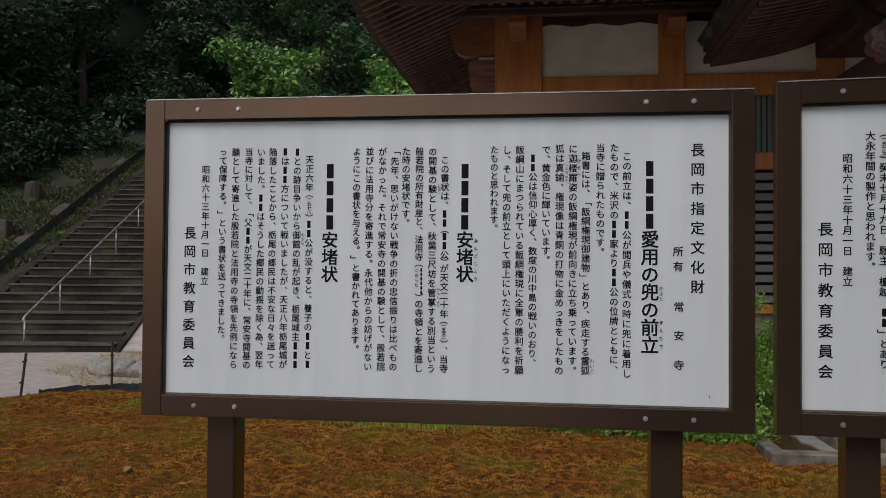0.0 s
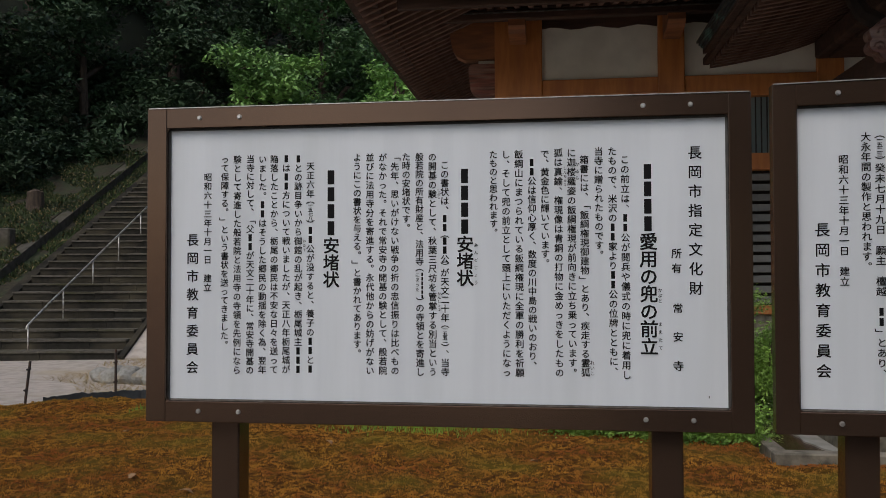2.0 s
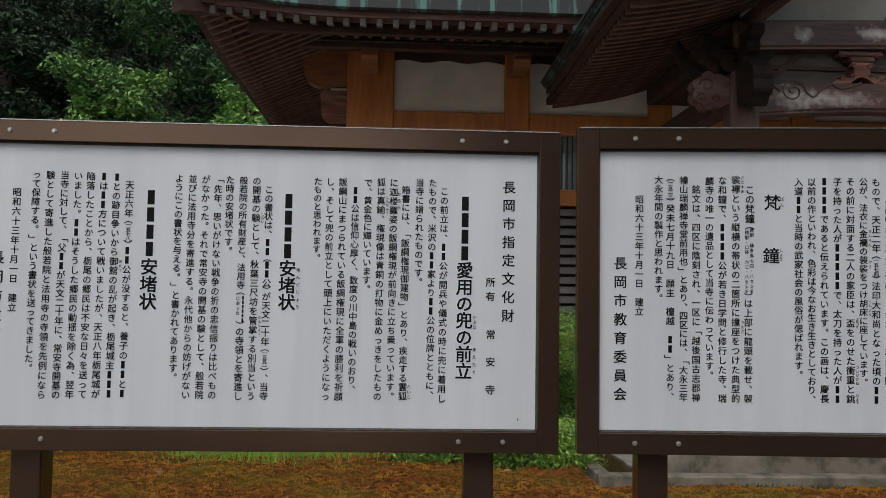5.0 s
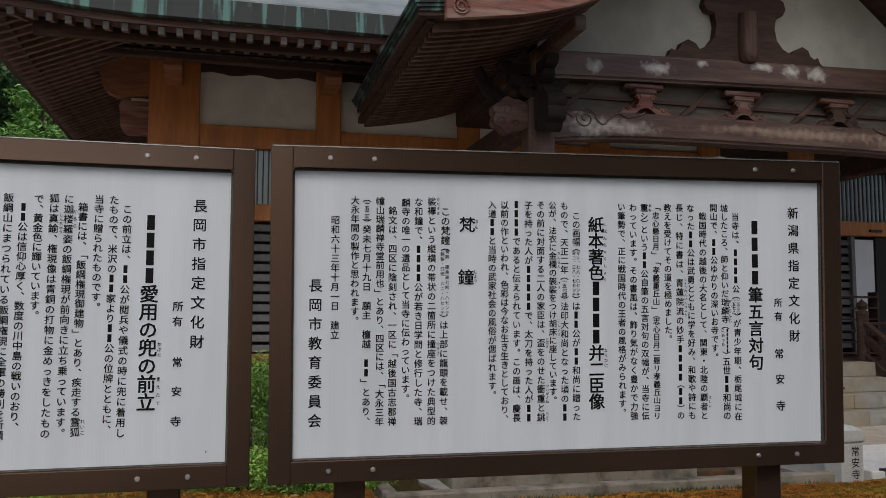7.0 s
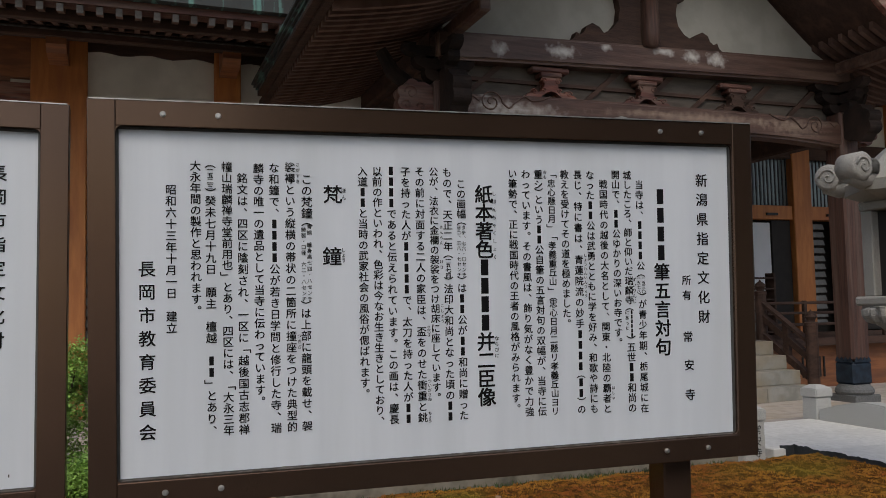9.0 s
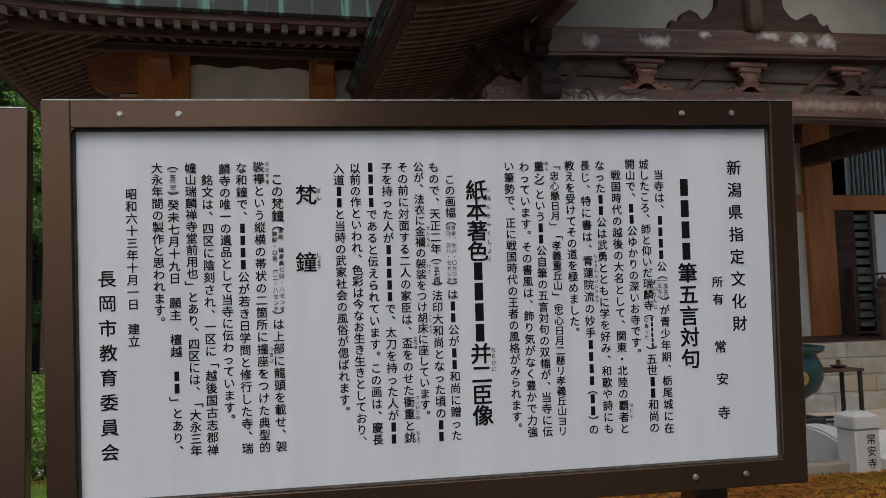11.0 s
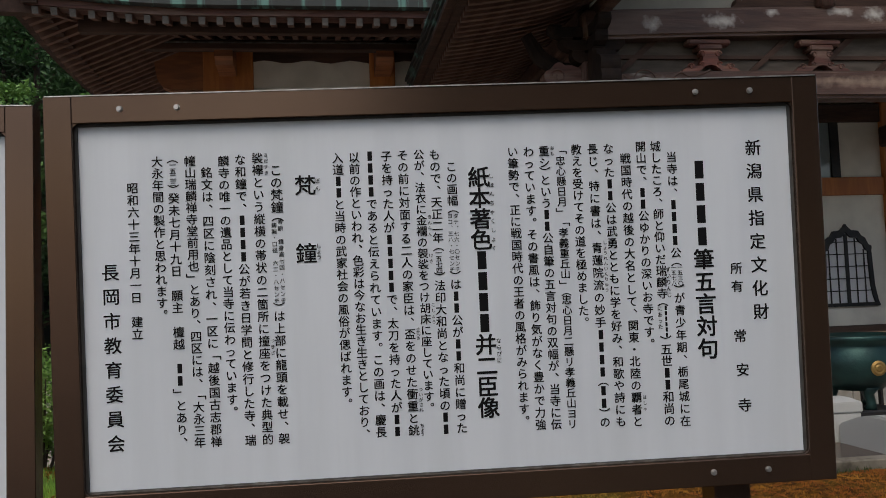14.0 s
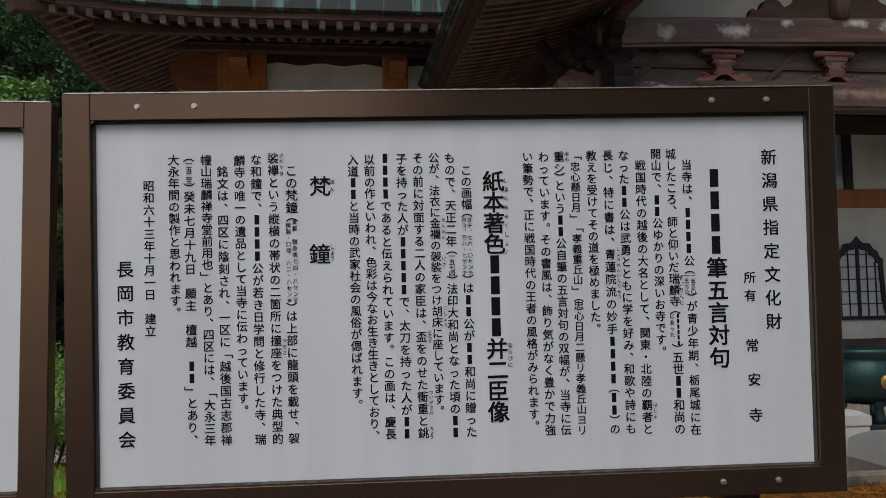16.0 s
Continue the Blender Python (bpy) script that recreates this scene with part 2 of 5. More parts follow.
water = bpy.data.materials.new("murky_water")
water.use_nodes = True
wb = water.node_tree.nodes["Principled BSDF"]
wb.inputs["Base Color"].default_value = (0.06, 0.035, 0.02, 1)
wb.inputs["Roughness"].default_value = 0.12
wb.inputs["Specular IOR Level"].default_value = 0.3


# ------------------------------------------------------------------ mesh helpers
def link(name, me, material, parent=None, label=""):
    ob = new(name, me)
    if material and not me.materials:
        me.materials.append(material)
    if parent:
        ob.parent = parent
    if label:
        ob["label"] = label
    return ob


def part(name, bm, material, parent=None, label="", smooth=False):
    me = bpy.data.meshes.new(name)
    bm.normal_update()
    bm.to_mesh(me)
    bm.free()
    if smooth:
        me.shade_smooth()
    return link(name, me, material, parent, label)


def twin(name, ob, m, parent):
    """Another piece on the same mesh, at the pose m in its parent."""
    o = new(name, ob.data)
    o.parent = parent
    o.matrix_local = m
    return o


def thing(name, label, category, group="", kind="", at=(0, 0, 0)):
    e = new(name)
    e.location = at
    return tagged(e, label, category, group, kind)


def box(bm, x0, x1, y0, y1, z0, z1, bevel=0.0):
    r = bmesh.ops.create_cube(bm, size=1.0, matrix=Matrix.LocRotScale(((x0 + x1) / 2, (y0 + y1) / 2, (z0 + z1) / 2), None, (x1 - x0, y1 - y0, z1 - z0)))
    if bevel:
        vs = set(r["verts"])
        es = [e for e in bm.edges if e.verts[0] in vs and e.verts[1] in vs]
        bmesh.ops.bevel(bm, geom=es, offset=bevel, segments=1, affect="EDGES")
    return bm


def boxed(name, dims, material, parent=None, bevel=0.0, label=""):
    return part(name, box(bmesh.new(), *dims, bevel), material, parent, label)


def lathe(bm, profile, seg=20, centre=(0, 0, 0)):
    """Turned shape from (radius, height) pairs."""
    rings = []
    for r, z in profile:
        rings.append([bm.verts.new((centre[0] + r * math.cos(2 * math.pi * k / seg), centre[1] + r * math.sin(2 * math.pi * k / seg), centre[2] + z)) for k in range(seg)])
    for a, b in zip(rings, rings[1:]):
        for k in range(seg):
            bm.faces.new((a[k], a[(k + 1) % seg], b[(k + 1) % seg], b[k]))
    bm.faces.new(rings[0][::-1])
    bm.faces.new(rings[-1])
    return bm


def tube(bm, pts, radii, seg=8):
    rings = []
    for k, p in enumerate(pts):
        p = Vector(p)
        d = (Vector(pts[min(k + 1, len(pts) - 1)]) - Vector(pts[max(k - 1, 0)])).normalized()
        a = d.orthogonal().normalized()
        b = d.cross(a)
        r = radii[k] if isinstance(radii, (list, tuple)) else radii
        rings.append([bm.verts.new(p + r * (math.cos(2 * math.pi * j / seg) * a + math.sin(2 * math.pi * j / seg) * b)) for j in range(seg)])
    for a, b in zip(rings, rings[1:]):
        best = min(range(seg), key=lambda s: sum((a[j].co - b[(j + s) % seg].co).length for j in range(seg)))
        for j in range(seg):
            bm.faces.new((a[j], a[(j + 1) % seg], b[(j + 1 + best) % seg], b[(j + best) % seg]))
    bm.faces.new(rings[0][::-1])
    bm.faces.new(rings[-1])
    return bm


def plate(bm, outline, depth, plane="xz", at=0.0):
    """A flat outline pushed out to a thickness: outline in x,z (from y=at to at+depth) or y,z or x,y."""
    def place(p, d):
        return {"xz": (p[0], d, p[1]), "yz": (d, p[0], p[1]), "xy": (p[0], p[1], d)}[plane]
    a = [bm.verts.new(place(p, at)) for p in outline]
    b = [bm.verts.new(place(p, at + depth)) for p in outline]
    n = len(a)
    bm.faces.new(a)
    bm.faces.new(b[::-1])
    for k in range(n):
        bm.faces.new((a[k], b[k], b[(k + 1) % n], a[(k + 1) % n]))
    bmesh.ops.recalc_face_normals(bm, faces=bm.faces[:])
    return bm


def ribbon(bm, low, high, y0, y1):
    """A curved board: between two rows of (x, z) points, from y0 to y1."""
    rows = []
    for (a, b) in zip(low, high):
        rows.append([bm.verts.new((a[0], y0, a[1])), bm.verts.new((b[0], y0, b[1])), bm.verts.new((b[0], y1, b[1])), bm.verts.new((a[0], y1, a[1]))])
    for r, s in zip(rows, rows[1:]):
        for k in range(4):
            bm.faces.new((r[k], r[(k + 1) % 4], s[(k + 1) % 4], s[k]))
    bm.faces.new(rows[0])
    bm.faces.new(rows[-1][::-1])
    bmesh.ops.recalc_face_normals(bm, faces=bm.faces[:])
    return bm


def smooth01(a, b, v):
    s = min(1.0, max(0.0, (v - a) / (b - a)))
    return s * s * (3 - 2 * s)


def fray(p, s, amp):
    return amp * noise.noise(Vector(p) * s)


def leafy(name, clumps, leaf, count, material, parent=None, label="", seed=1, droop=0.3):
    """Many single leaves, each a folded diamond, gathered round (x, y, z, radius, flatness) clumps."""
    rnd = random.Random(seed)
    v, f = [], []
    total = sum(c[3] ** 2 for c in clumps)
    for (cx, cy, cz, r, flat) in clumps:
        for _ in range(max(4, int(count * r * r / total))):
            while True:
                p = Vector((rnd.uniform(-1, 1), rnd.uniform(-1, 1), rnd.uniform(-1, 1)))
                if 0.3 < p.length < 1.0:
                    break
            p = p * (0.75 + 0.5 * rnd.random()) * r
            p = Vector((cx + p.x, cy + p.y, cz + p.z * flat))
            s = leaf * rnd.uniform(0.6, 1.35)
            q = Euler((rnd.uniform(-0.9, 0.9) - droop, rnd.uniform(-0.9, 0.9), rnd.uniform(0, 6.28))).to_matrix()
            k = len(v)
            for c in ((0, -s, 0), (s * 0.5, 0, s * 0.16), (0, s, -s * 0.1), (-s * 0.5, 0, s * 0.16)):
                v.append(p + q @ Vector(c))
            f += [(k, k + 1, k + 2), (k, k + 2, k + 3)]
    me = bpy.data.meshes.new(name)
    me.from_pydata([tuple(p) for p in v], [], f)
    return link(name, me, material, parent, label)


def blades(name, spots, size, material, label, category, seed=3, lean=0.5, wide=0.16):
    """Loose upright blades at (x, y, z) spots, one object of stuff."""
    rnd = random.Random(seed)
    v, f = [], []
    for (x, y, z) in spots:
        h = size * rnd.uniform(0.5, 1.4)
        a = rnd.uniform(0, 6.28)
        w = h * wide
        dx, dy = math.cos(a) * w, math.sin(a) * w
        lx, ly = rnd.uniform(-lean, lean) * h, rnd.uniform(-lean, lean) * h
        k = len(v)
        v += [(x - dx, y - dy, z - 0.01), (x + dx, y + dy, z - 0.01), (x + lx, y + ly, z + h)]
        f.append((k, k + 1, k + 2))
    me = bpy.data.meshes.new(name)
    me.from_pydata(v, [], f)
    return tagged(link(name, me, material), label, category, kind="stuff")


# ------------------------------------------------------------------ ground
def ground_z(x, y):
    if 10.35 < x < 30 and 4.9 < y < 6.5 or 2.9 < x < 3.7 and 5.0 < y < 8.2 or 3.0 < x < 7.75 and 5.0 < y < 5.8 or 6.2 < x < 7.75 and 5.0 < y < 6.55:
        return -0.45
    return -0.33 * smooth01(6.9, 9.5, y) + 0.02 * noise.noise(Vector((x * 0.4, y * 0.4, 0)))


def sheet(name, xs, ys, height, material, keep=None):
    v = [(x, y, height(x, y)) for y in ys for x in xs]
    w = len(xs)
    f = [(j * w + i, j * w + i + 1, (j + 1) * w + i + 1, (j + 1) * w + i) for j in range(len(ys) - 1) for i in range(w - 1)
         if keep is None or keep((xs[i] + xs[i + 1]) / 2, (ys[j] + ys[j + 1]) / 2)]
    me = bpy.data.meshes.new(name)
    me.from_pydata(v, [], f)
    me.shade_smooth()
    return link(name, me, material)


gx = [-900, -300, -120, -60, -40] + [-30 + 0.5 * k for k in range(121)] + [40, 60, 120, 300, 900]
gy = [-900, -300, -120, -60, -30] + [-15 + 0.5 * k for k in range(30)] + [0.1 * k for k in range(100)] + [10 + 0.5 * k for k in range(60)] + [60, 120, 300, 900]
gx = sorted(set(gx + [2.88, 2.95, 3.64, 3.75, 7.65, 7.8, 10.3, 10.4]))
tagged(sheet("ground", gx, gy, ground_z, PLAZA), "grey-brown concrete plaza with dusty stains around the temple", "ground", kind="structure")


def moss_far(x):
    if x > 2.78:
        return 4.96
    return min(7.6, 6.8 + 0.96 * (x + 5.3)) + 0.12 * noise.noise(Vector((x * 1.3, 7, 0)))


def moss_z(x, y):
    edge = 1.0 - 1.1 * smooth01(4.45, 4.94, y) if x > 2.78 else max(0.0, min(1.0, (moss_far(x) - y) / 0.25))
    return 0.015 + 0.05 * edge + 0.035 * noise.noise(Vector((x * 1.7, y * 1.7, 3))) + 0.034 * (1 - 2 * abs(noise.noise(Vector((x * 2.9, y * 2.9, 5))))) * max(0.15, edge) + 0.014 * (1 - 2 * abs(noise.noise(Vector((x * 9, y * 9, 6)))))


mx = [-9 + 0.04 * k for k in range(431)]
my = [-0.8 + 0.04 * k for k in range(221)]
tagged(sheet("moss_lawn", mx, my, moss_z, MOSSBED, lambda x, y: y < moss_far(x) and x < 8.06), "rust-brown and olive moss lawn under the notice boards", "moss lawn", kind="structure")
rnd = random.Random(11)
spots = []
while len(spots) < 520000:
    x, y = rnd.uniform(-6.5, 8.05), 2.4 + 5.6 * rnd.random() ** 1.3
    clump = noise.noise(Vector((x * 15, y * 15, 2))) + 0.6 * noise.noise(Vector((x * 38, y * 38, 7)))
    if y < moss_far(x) - 0.02 and clump > rnd.uniform(-0.35, 0.15):
        spots.append((x, y, moss_z(x, y) + 0.022 * max(0.0, clump)))
blades("moss_tufts", spots, 0.0066, MOSSTUFT, "fine upright rusty moss shoots covering the lawn", "moss", 5, 1.0, 0.55)
spots = []
for _ in range(7000):
    x = rnd.uniform(-3.5, 2.6)
    y = 6.1 + rnd.random() ** 2 * 1.6
    if noise.noise(Vector((x * 0.9, y * 0.9, 9))) > -0.1:
        spots.append((x, y, moss_z(x, min(y, moss_far(x)))))
# dense bright blades make the sunlit patch
for _ in range(9000):
    x, y = rnd.gauss(-0.1, 0.45), rnd.gauss(6.15, 0.22)
    spots.append((x, y, moss_z(x, y)))
blades("grass", spots, 0.06, GRASS, "green grass coloured as if sunlit at the far side of the moss", "grass", 6, 0.5, 0.08)
spots = []
for _ in range(260):
    cx = 3.2 + 4.0 * rnd.random()
    for _ in range(6):
        spots.append((cx + rnd.gauss(0, 0.03), 4.93 + rnd.gauss(0, 0.03), 0.02))
blades("weeds", spots[:700], 0.035, WEED, "small weeds along the concrete kerb", "weeds", 7, 0.7, 0.2)
spots = [(rnd.uniform(-9.5, -3.2), rnd.uniform(9.2, 16.0), 0) for _ in range(9000)]
spots = [(x, y, ground_z(x, y) + 0.01) for x, y, z in spots if noise.noise(Vector((x * 0.5, y * 0.5, 2))) > -0.05 and x > -7.8 - 0.1 * (y - 9)]
blades("straw", spots, 0.06, STRAW, "scattered dry straw and cut grass on the plaza", "straw", 8, 2.5, 0.1)

# dead leaves on the moss
for k in range(9):
    x, y = [(-2.0, 3.6), (-0.9, 5.0), (-1.4, 3.2), (0.9, 4.6), (-2.9, 5.2), (-3.3, 3.7), (2.1, 5.3), (4.4, 4.2), (-0.3, 6.0)][k]
    bm = bmesh.new()
    plate(bm, [(0, -0.05), (0.025, -0.01), (0.018, 0.03), (0, 0.05), (-0.02, 0.025), (-0.024, -0.015)], 0.003, "xy", 0)
    for vert in bm.verts:
        vert.co.z += 4 * vert.co.x ** 2 * 8
    o = tagged(part("dead_leaf", bm, DEADLEAF), "curled brown dead leaf lying on the moss", "leaf", "dead leaves")
    o.matrix_world = pose(x, y, moss_z(x, y) + 0.012, 14, 9, 47 * k)


# ------------------------------------------------------------------ notice boards
glyphs = {}
font_curve = bpy.data.curves.new("glyph", "FONT")
font_curve.size, font_curve.resolution_u, font_curve.offset = 1.0, 2, 0.0
font_ob = bpy.data.objects.new("glyph", font_curve)
scene.collection.objects.link(font_ob)
UPRIGHT = {"（": "︵", "）": "︶", "「": "﹁", "」": "﹂"}


def glyph(ch):
    if ch not in glyphs:
        font_curve.body = UPRIGHT.get(ch, ch)
        bpy.context.view_layer.update()
        ev = font_ob.evaluated_get(bpy.context.evaluated_depsgraph_get())
        me = ev.to_mesh()
        pts = [(v.co.x, v.co.y) for v in me.vertices]
        fs = [tuple(p.vertices) for p in me.polygons]
        ev.to_mesh_clear()
        if pts:
            xs, ys = [p[0] for p in pts], [p[1] for p in pts]
            if ch in "、。":
                mx_, my_ = min(xs) - 0.62, min(ys) - 0.6
            elif ch in UPRIGHT:
                mx_ = (min(xs) + max(xs)) / 2 - 0.5
                my_ = (min(ys) - 0.12) if ch in "（「" else (max(ys) - 0.88)
                if ch == "「":
                    mx_ = min(xs) - 0.45
                if ch == "」":
                    mx_ = max(xs) - 0.55
            else:
                mx_, my_ = (0.0, -0.12)
            pts = [(x - mx_ - 0.5, y - my_ - 0.5) for x, y in pts]
        glyphs[ch] = (pts, fs)
    return glyphs[ch]


NUMERALS = set("〇一二三四五六七八九十")


def spacing(text):
    """The share of the line that each character takes: brackets and the figures inside them are set small."""
    out, inside = [], False
    for k, ch in enumerate(text):
        if ch == "（":
            close = text.find("）", k)
            inside = close > 0 and set(text[k + 1:close]) <= NUMERALS
        out.append(0.5 if ch in "（）" or (inside and ch in NUMERALS) else 1.0)
        if ch == "）":
            inside = False
    return out


def column(board, u, top, low, text, wide=0.0, ruby=()):
    """One upright line of painted characters on a board, its centre at u, from height top down to low. A square stands
    for a plain bar. ruby: (characters, reading) pairs, the reading is set small beside them."""
    shares = spacing(text)
    unit = (top - low) / sum(shares)
    size = wide or min(unit * 1.0, 0.036 if len(text) < 10 else 0.0238)
    if len(text) == 1:
        size = unit * 1.06
    heavy = 0.034 if wide > 0.04 else (0.004 if 0 < wide < 0.02 else 0.022)
    single = len(text) < 10 and size > 0.03
    v, f, tops = [], [], []
    edge = top
    for ch, share in zip(text, shares):
        tops.append(edge)
        cz = edge - 0.5 * share * unit
        edge -= share * unit
        if ch == "　":
            continue
        if ch == "□":
            pts, fs = [(-0.2, -0.41), (0.2, -0.41), (0.2, 0.41), (-0.2, 0.41)], [(0, 1, 2, 3)]
        else:
            pts, fs = glyph(ch)
        sx = size * (0.6 if share < 1 and ch in NUMERALS else 1.0)
        sz = min(size, unit * 1.05) * (0.56 if share < 1 and ch in NUMERALS else 1.0)
        # brush weight: the stroke is laid down four times, a hair apart
        for c, (ox, oz) in enumerate(((-0.5, 0.4), (0.5, 0.4), (-0.5, -0.5), (0.5, -0.5))):
            n = len(v)
            v += [(u + (p[0] + ox * heavy) * sx, PANEL_Y - 0.0006 - 0.0002 * c, cz + (p[1] + oz * heavy) * sz) for p in pts]
            f += [tuple(n + i for i in q) for q in fs]
            if ch == "□":
                break
        if single:
            me = bpy.data.meshes.new("character")
            me.from_pydata(v, [], f)
            link("character", me, INK, board)
            v, f = [], []
    tops.append(edge)
    if v:
        me = bpy.data.meshes.new("text_line")
        me.from_pydata(v, [], f)
        tagged(link("text_line", me, INK, board), kind="stuff")
    for chars, reading in ruby:
        k = text.index(chars)
        mid, half = (tops[k] + tops[k + len(chars)]) / 2, 0.5 * min(0.0125 * len(reading), 1.06 * (tops[k] - tops[k + len(chars)]))
        column(board, u + size * 0.5 + 0.0055, mid + half, mid - half, reading, 0.0095)


PANEL_Y = 0.0
FW, INW, INH = 0.0555, 1.5, 0.75


def board_body(label, matrix, ground):
    b = thing("notice_board", label, "notice board", "notice boards")
    b.matrix_world = matrix
    y0, y1 = -0.020, 0.026
    bm = box(bmesh.new(), -0.012, INW + 0.012, PANEL_Y, 0.012, -0.012, INH + 0.012)
    sheet_ = part("panel", bm, PANEL, b, "white painted sheet with a few dust marks")
    for (x0, x1) in ((-FW, 0.0), (INW, INW + FW)):
        boxed("side_rail", (x0, x1, y0 - 0.0004, y1, -FW, INH + FW), BRONZE, b, 0.0014)
    for (z0, z1, n) in ((-FW, 0.0, "bottom_rail"), (INH, INH + FW, "top_rail")):
        boxed(n, (0.0, INW, y0, y1, z0, z1), BRONZE, b, 0.0014)
    # inner lip with rubber bead
    g = 0.005
    for d in ((0, INW, -0.006, -0.0005, 0, g), (0, INW, -0.006, -0.0005, INH - g, INH), (0, g, -0.006, -0.0005, g, INH - g), (INW - g, INW, -0.006, -0.0005, g, INH - g)):
        boxed("gasket", d, GASKET, b)
    for u in (0.1535, 1.3475):
        pst = boxed("post", (u - 0.04, u + 0.04, y1 + 0.001, y1 + 0.081, ground, INH + FW - 0.004), BRONZE, b, 0.004)
        boxed("post_cap", (u - 0.052, u + 0.052, y1 + 0.0, y1 + 0.085, INH + FW - 0.004, INH + FW + 0.0035), BRONZE, pst, 0.001)
    # bare metal strip added for the top edge's glint, dried dirt along the foot of the sheet
    boxed("bare_edge", (-FW + 0.004, INW + FW - 0.004, y0 - 0.0024, y0 + 0.004, INH + FW - 0.0012, INH + FW + 0.0012), BOLT, b)
    tops = [(0.01 + (INW - 0.02) * q / 150, 0.0034 + 0.0022 * max(0.0, noise.noise(Vector((q * 0.31, ground, 4))) + 0.35 * noise.noise(Vector((q * 1.7, 2, 4))) + 0.1)) for q in range(151)]
    part("grime_line", ribbon(bmesh.new(), [(p[0], 0.001) for p in tops], tops, -0.0068, -0.0003), GRIME, b)
    # rounded inner corners
    for cx, cz, sx, sz in ((0, 0, 1, 1), (INW, 0, -1, 1), (0, INH, 1, -1), (INW, INH, -1, -1)):
        r = 0.013
        arc = [(r - r * math.cos(q * math.pi / 12), r - r * math.sin(q * math.pi / 12)) for q in range(7)]
        bm = bmesh.new()
        plate(bm, [(cx, cz)] + [(cx + sx * a, cz + sz * c) for a, c in arc], 0.014, "xz", -0.0165)
        part("corner_fillet", bm, BRONZE, b)
    hexa = None
    for u in (0.0955, 0.2095, 1.2885, 1.4065):
        for z in (INH + 0.0268, -0.0258):
            m = pose(u, y0, z, 90) @ pose(0, 0, 0, 0, 0, 1700 * u)
            if hexa is None:
                bm = bmesh.new()
                lathe(bm, [(0.0066, 0), (0.0066, 0.0012)], 16)
                lathe(bm, [(0.0058, 0.0012), (0.0058, 0.005), (0.0049, 0.006)], 6)
                hexa = part("bolt", bm, BOLT, b, "domed zinc hexagon bolt")
                hexa.matrix_local = m
            else:
                twin("bolt", hexa, m, b)
    return sheet_


def board_a():
    board = board_body("bronze framed white notice board with black Japanese text", pose(0, 0, 1.25), -1.25)
    column(board, 1.419, 0.681, 0.283, "長岡市指定文化財")
    column(board, 1.371, 0.416, 0.340, "所有", 0.027)
    column(board, 1.373, 0.269, 0.244, "常")
    column(board, 1.373, 0.196, 0.171, "安")
    column(board, 1.373, 0.122, 0.096, "寺")
    column(board, 1.301, 0.631, 0.136, "□□□□愛用の兜の前立", 0.0465)
    column(board, 1.329, 0.309, 0.269, "かぶと", 0.0115)
    column(board, 1.329, 0.226, 0.145, "まえたて", 0.0115)
    column(board, 1.243, 0.654, 0.072, "この前立は、□□公が閲兵や儀式の時に兜に着用し")
    column(board, 1.211, 0.676, 0.082, "たもので、米沢の□□家より□□公の位牌とともに、")
    column(board, 1.176, 0.676, 0.383, "当寺に贈られたものです。")
    column(board, 1.139, 0.655, 0.078, "箱書には、「飯綱権現御建物」とあり、疾走する霊狐")
    column(board, 1.156, 0.122, 0.081, "れいこ", 0.0115)
    column(board, 1.121, 0.640, 0.586, "かるら", 0.0115)
    column(board, 1.106, 0.674, 0.077, "に迦楼羅姿の飯綱権現が前向きに立ち乗っています。")
    column(board, 1.072, 0.675, 0.076, "狐は真鍮、権現像は青銅の打物に金めっきをしたもの", ruby=(("真鍮", "しんちゅう"),))
    column(board, 1.037, 0.672, 0.362, "で、黄金色に輝いています。")
    column(board, 1.003, 0.650, 0.095, "□□公は信仰心厚く、数度の川中島の戦いのおり、")
    column(board, 0.969, 0.673, 0.075, "飯綱山にまつられている飯綱権現に全軍の勝利を祈願")
    column(board, 0.935, 0.673, 0.075, "し、そして兜の前立として頭上にいただくようになっ")
    column(board, 0.902, 0.673, 0.444, "たものと思われます。")
    column(board, 0.826, 0.628, 0.313, "□□□□安堵状", 0.0465)
    column(board, 0.855, 0.432, 0.313, "あんどじょう", 0.0115)
    column(board, 0.772, 0.648, 0.075, "この書状は、□□（□□公）が天文二十年（一五五一）、当寺")
    column(board, 0.739, 0.671, 0.074, "の開基の験として、秋葉三尺坊を管掌する別当という", ruby=(("験", "しるし"), ("管掌", "かんしょう")))
    column(board, 0.704, 0.671, 0.356, "般若院の所有財産と、法用寺（")
    column(board, 0.711, 0.351, 0.280, "□□□□□□", 0.0115)
    column(board, 0.698, 0.350, 0.298, "にあった", 0.0115)
    column(board, 0.705, 0.280, 0.074, "）の寺領とを寄進し")
    column(board, 0.668, 0.672, 0.458, "た時の安堵状です。")
    column(board, 0.637, 0.672, 0.076, "「先年、思いがけない戦争の折の忠信振りは比べもの")
    column(board, 0.604, 0.672, 0.076, "がなかった。それで常安寺の開基の験として、般若院")
    column(board, 0.569, 0.673, 0.075, "並びに法用寺分を寄進する。永代他からの妨げがない")
    column(board, 0.534, 0.673, 0.122, "ようにこの書状を与える。」と書かれてあります。")
    column(board, 0.462, 0.631, 0.309, "□□□□安堵状", 0.0465)
    column(board, 0.404, 0.653, 0.077, "天正六年（一五七八）□□公が没すると、養子の□□と□")
    column(board, 0.370, 0.673, 0.076, "□との跡目争いから御館の乱が起き、栃尾城主□□□", ruby=(("御館", "おたて"),))
    column(board, 0.336, 0.674, 0.076, "□は□□方について戦いましたが、天正八年栃尾城が")
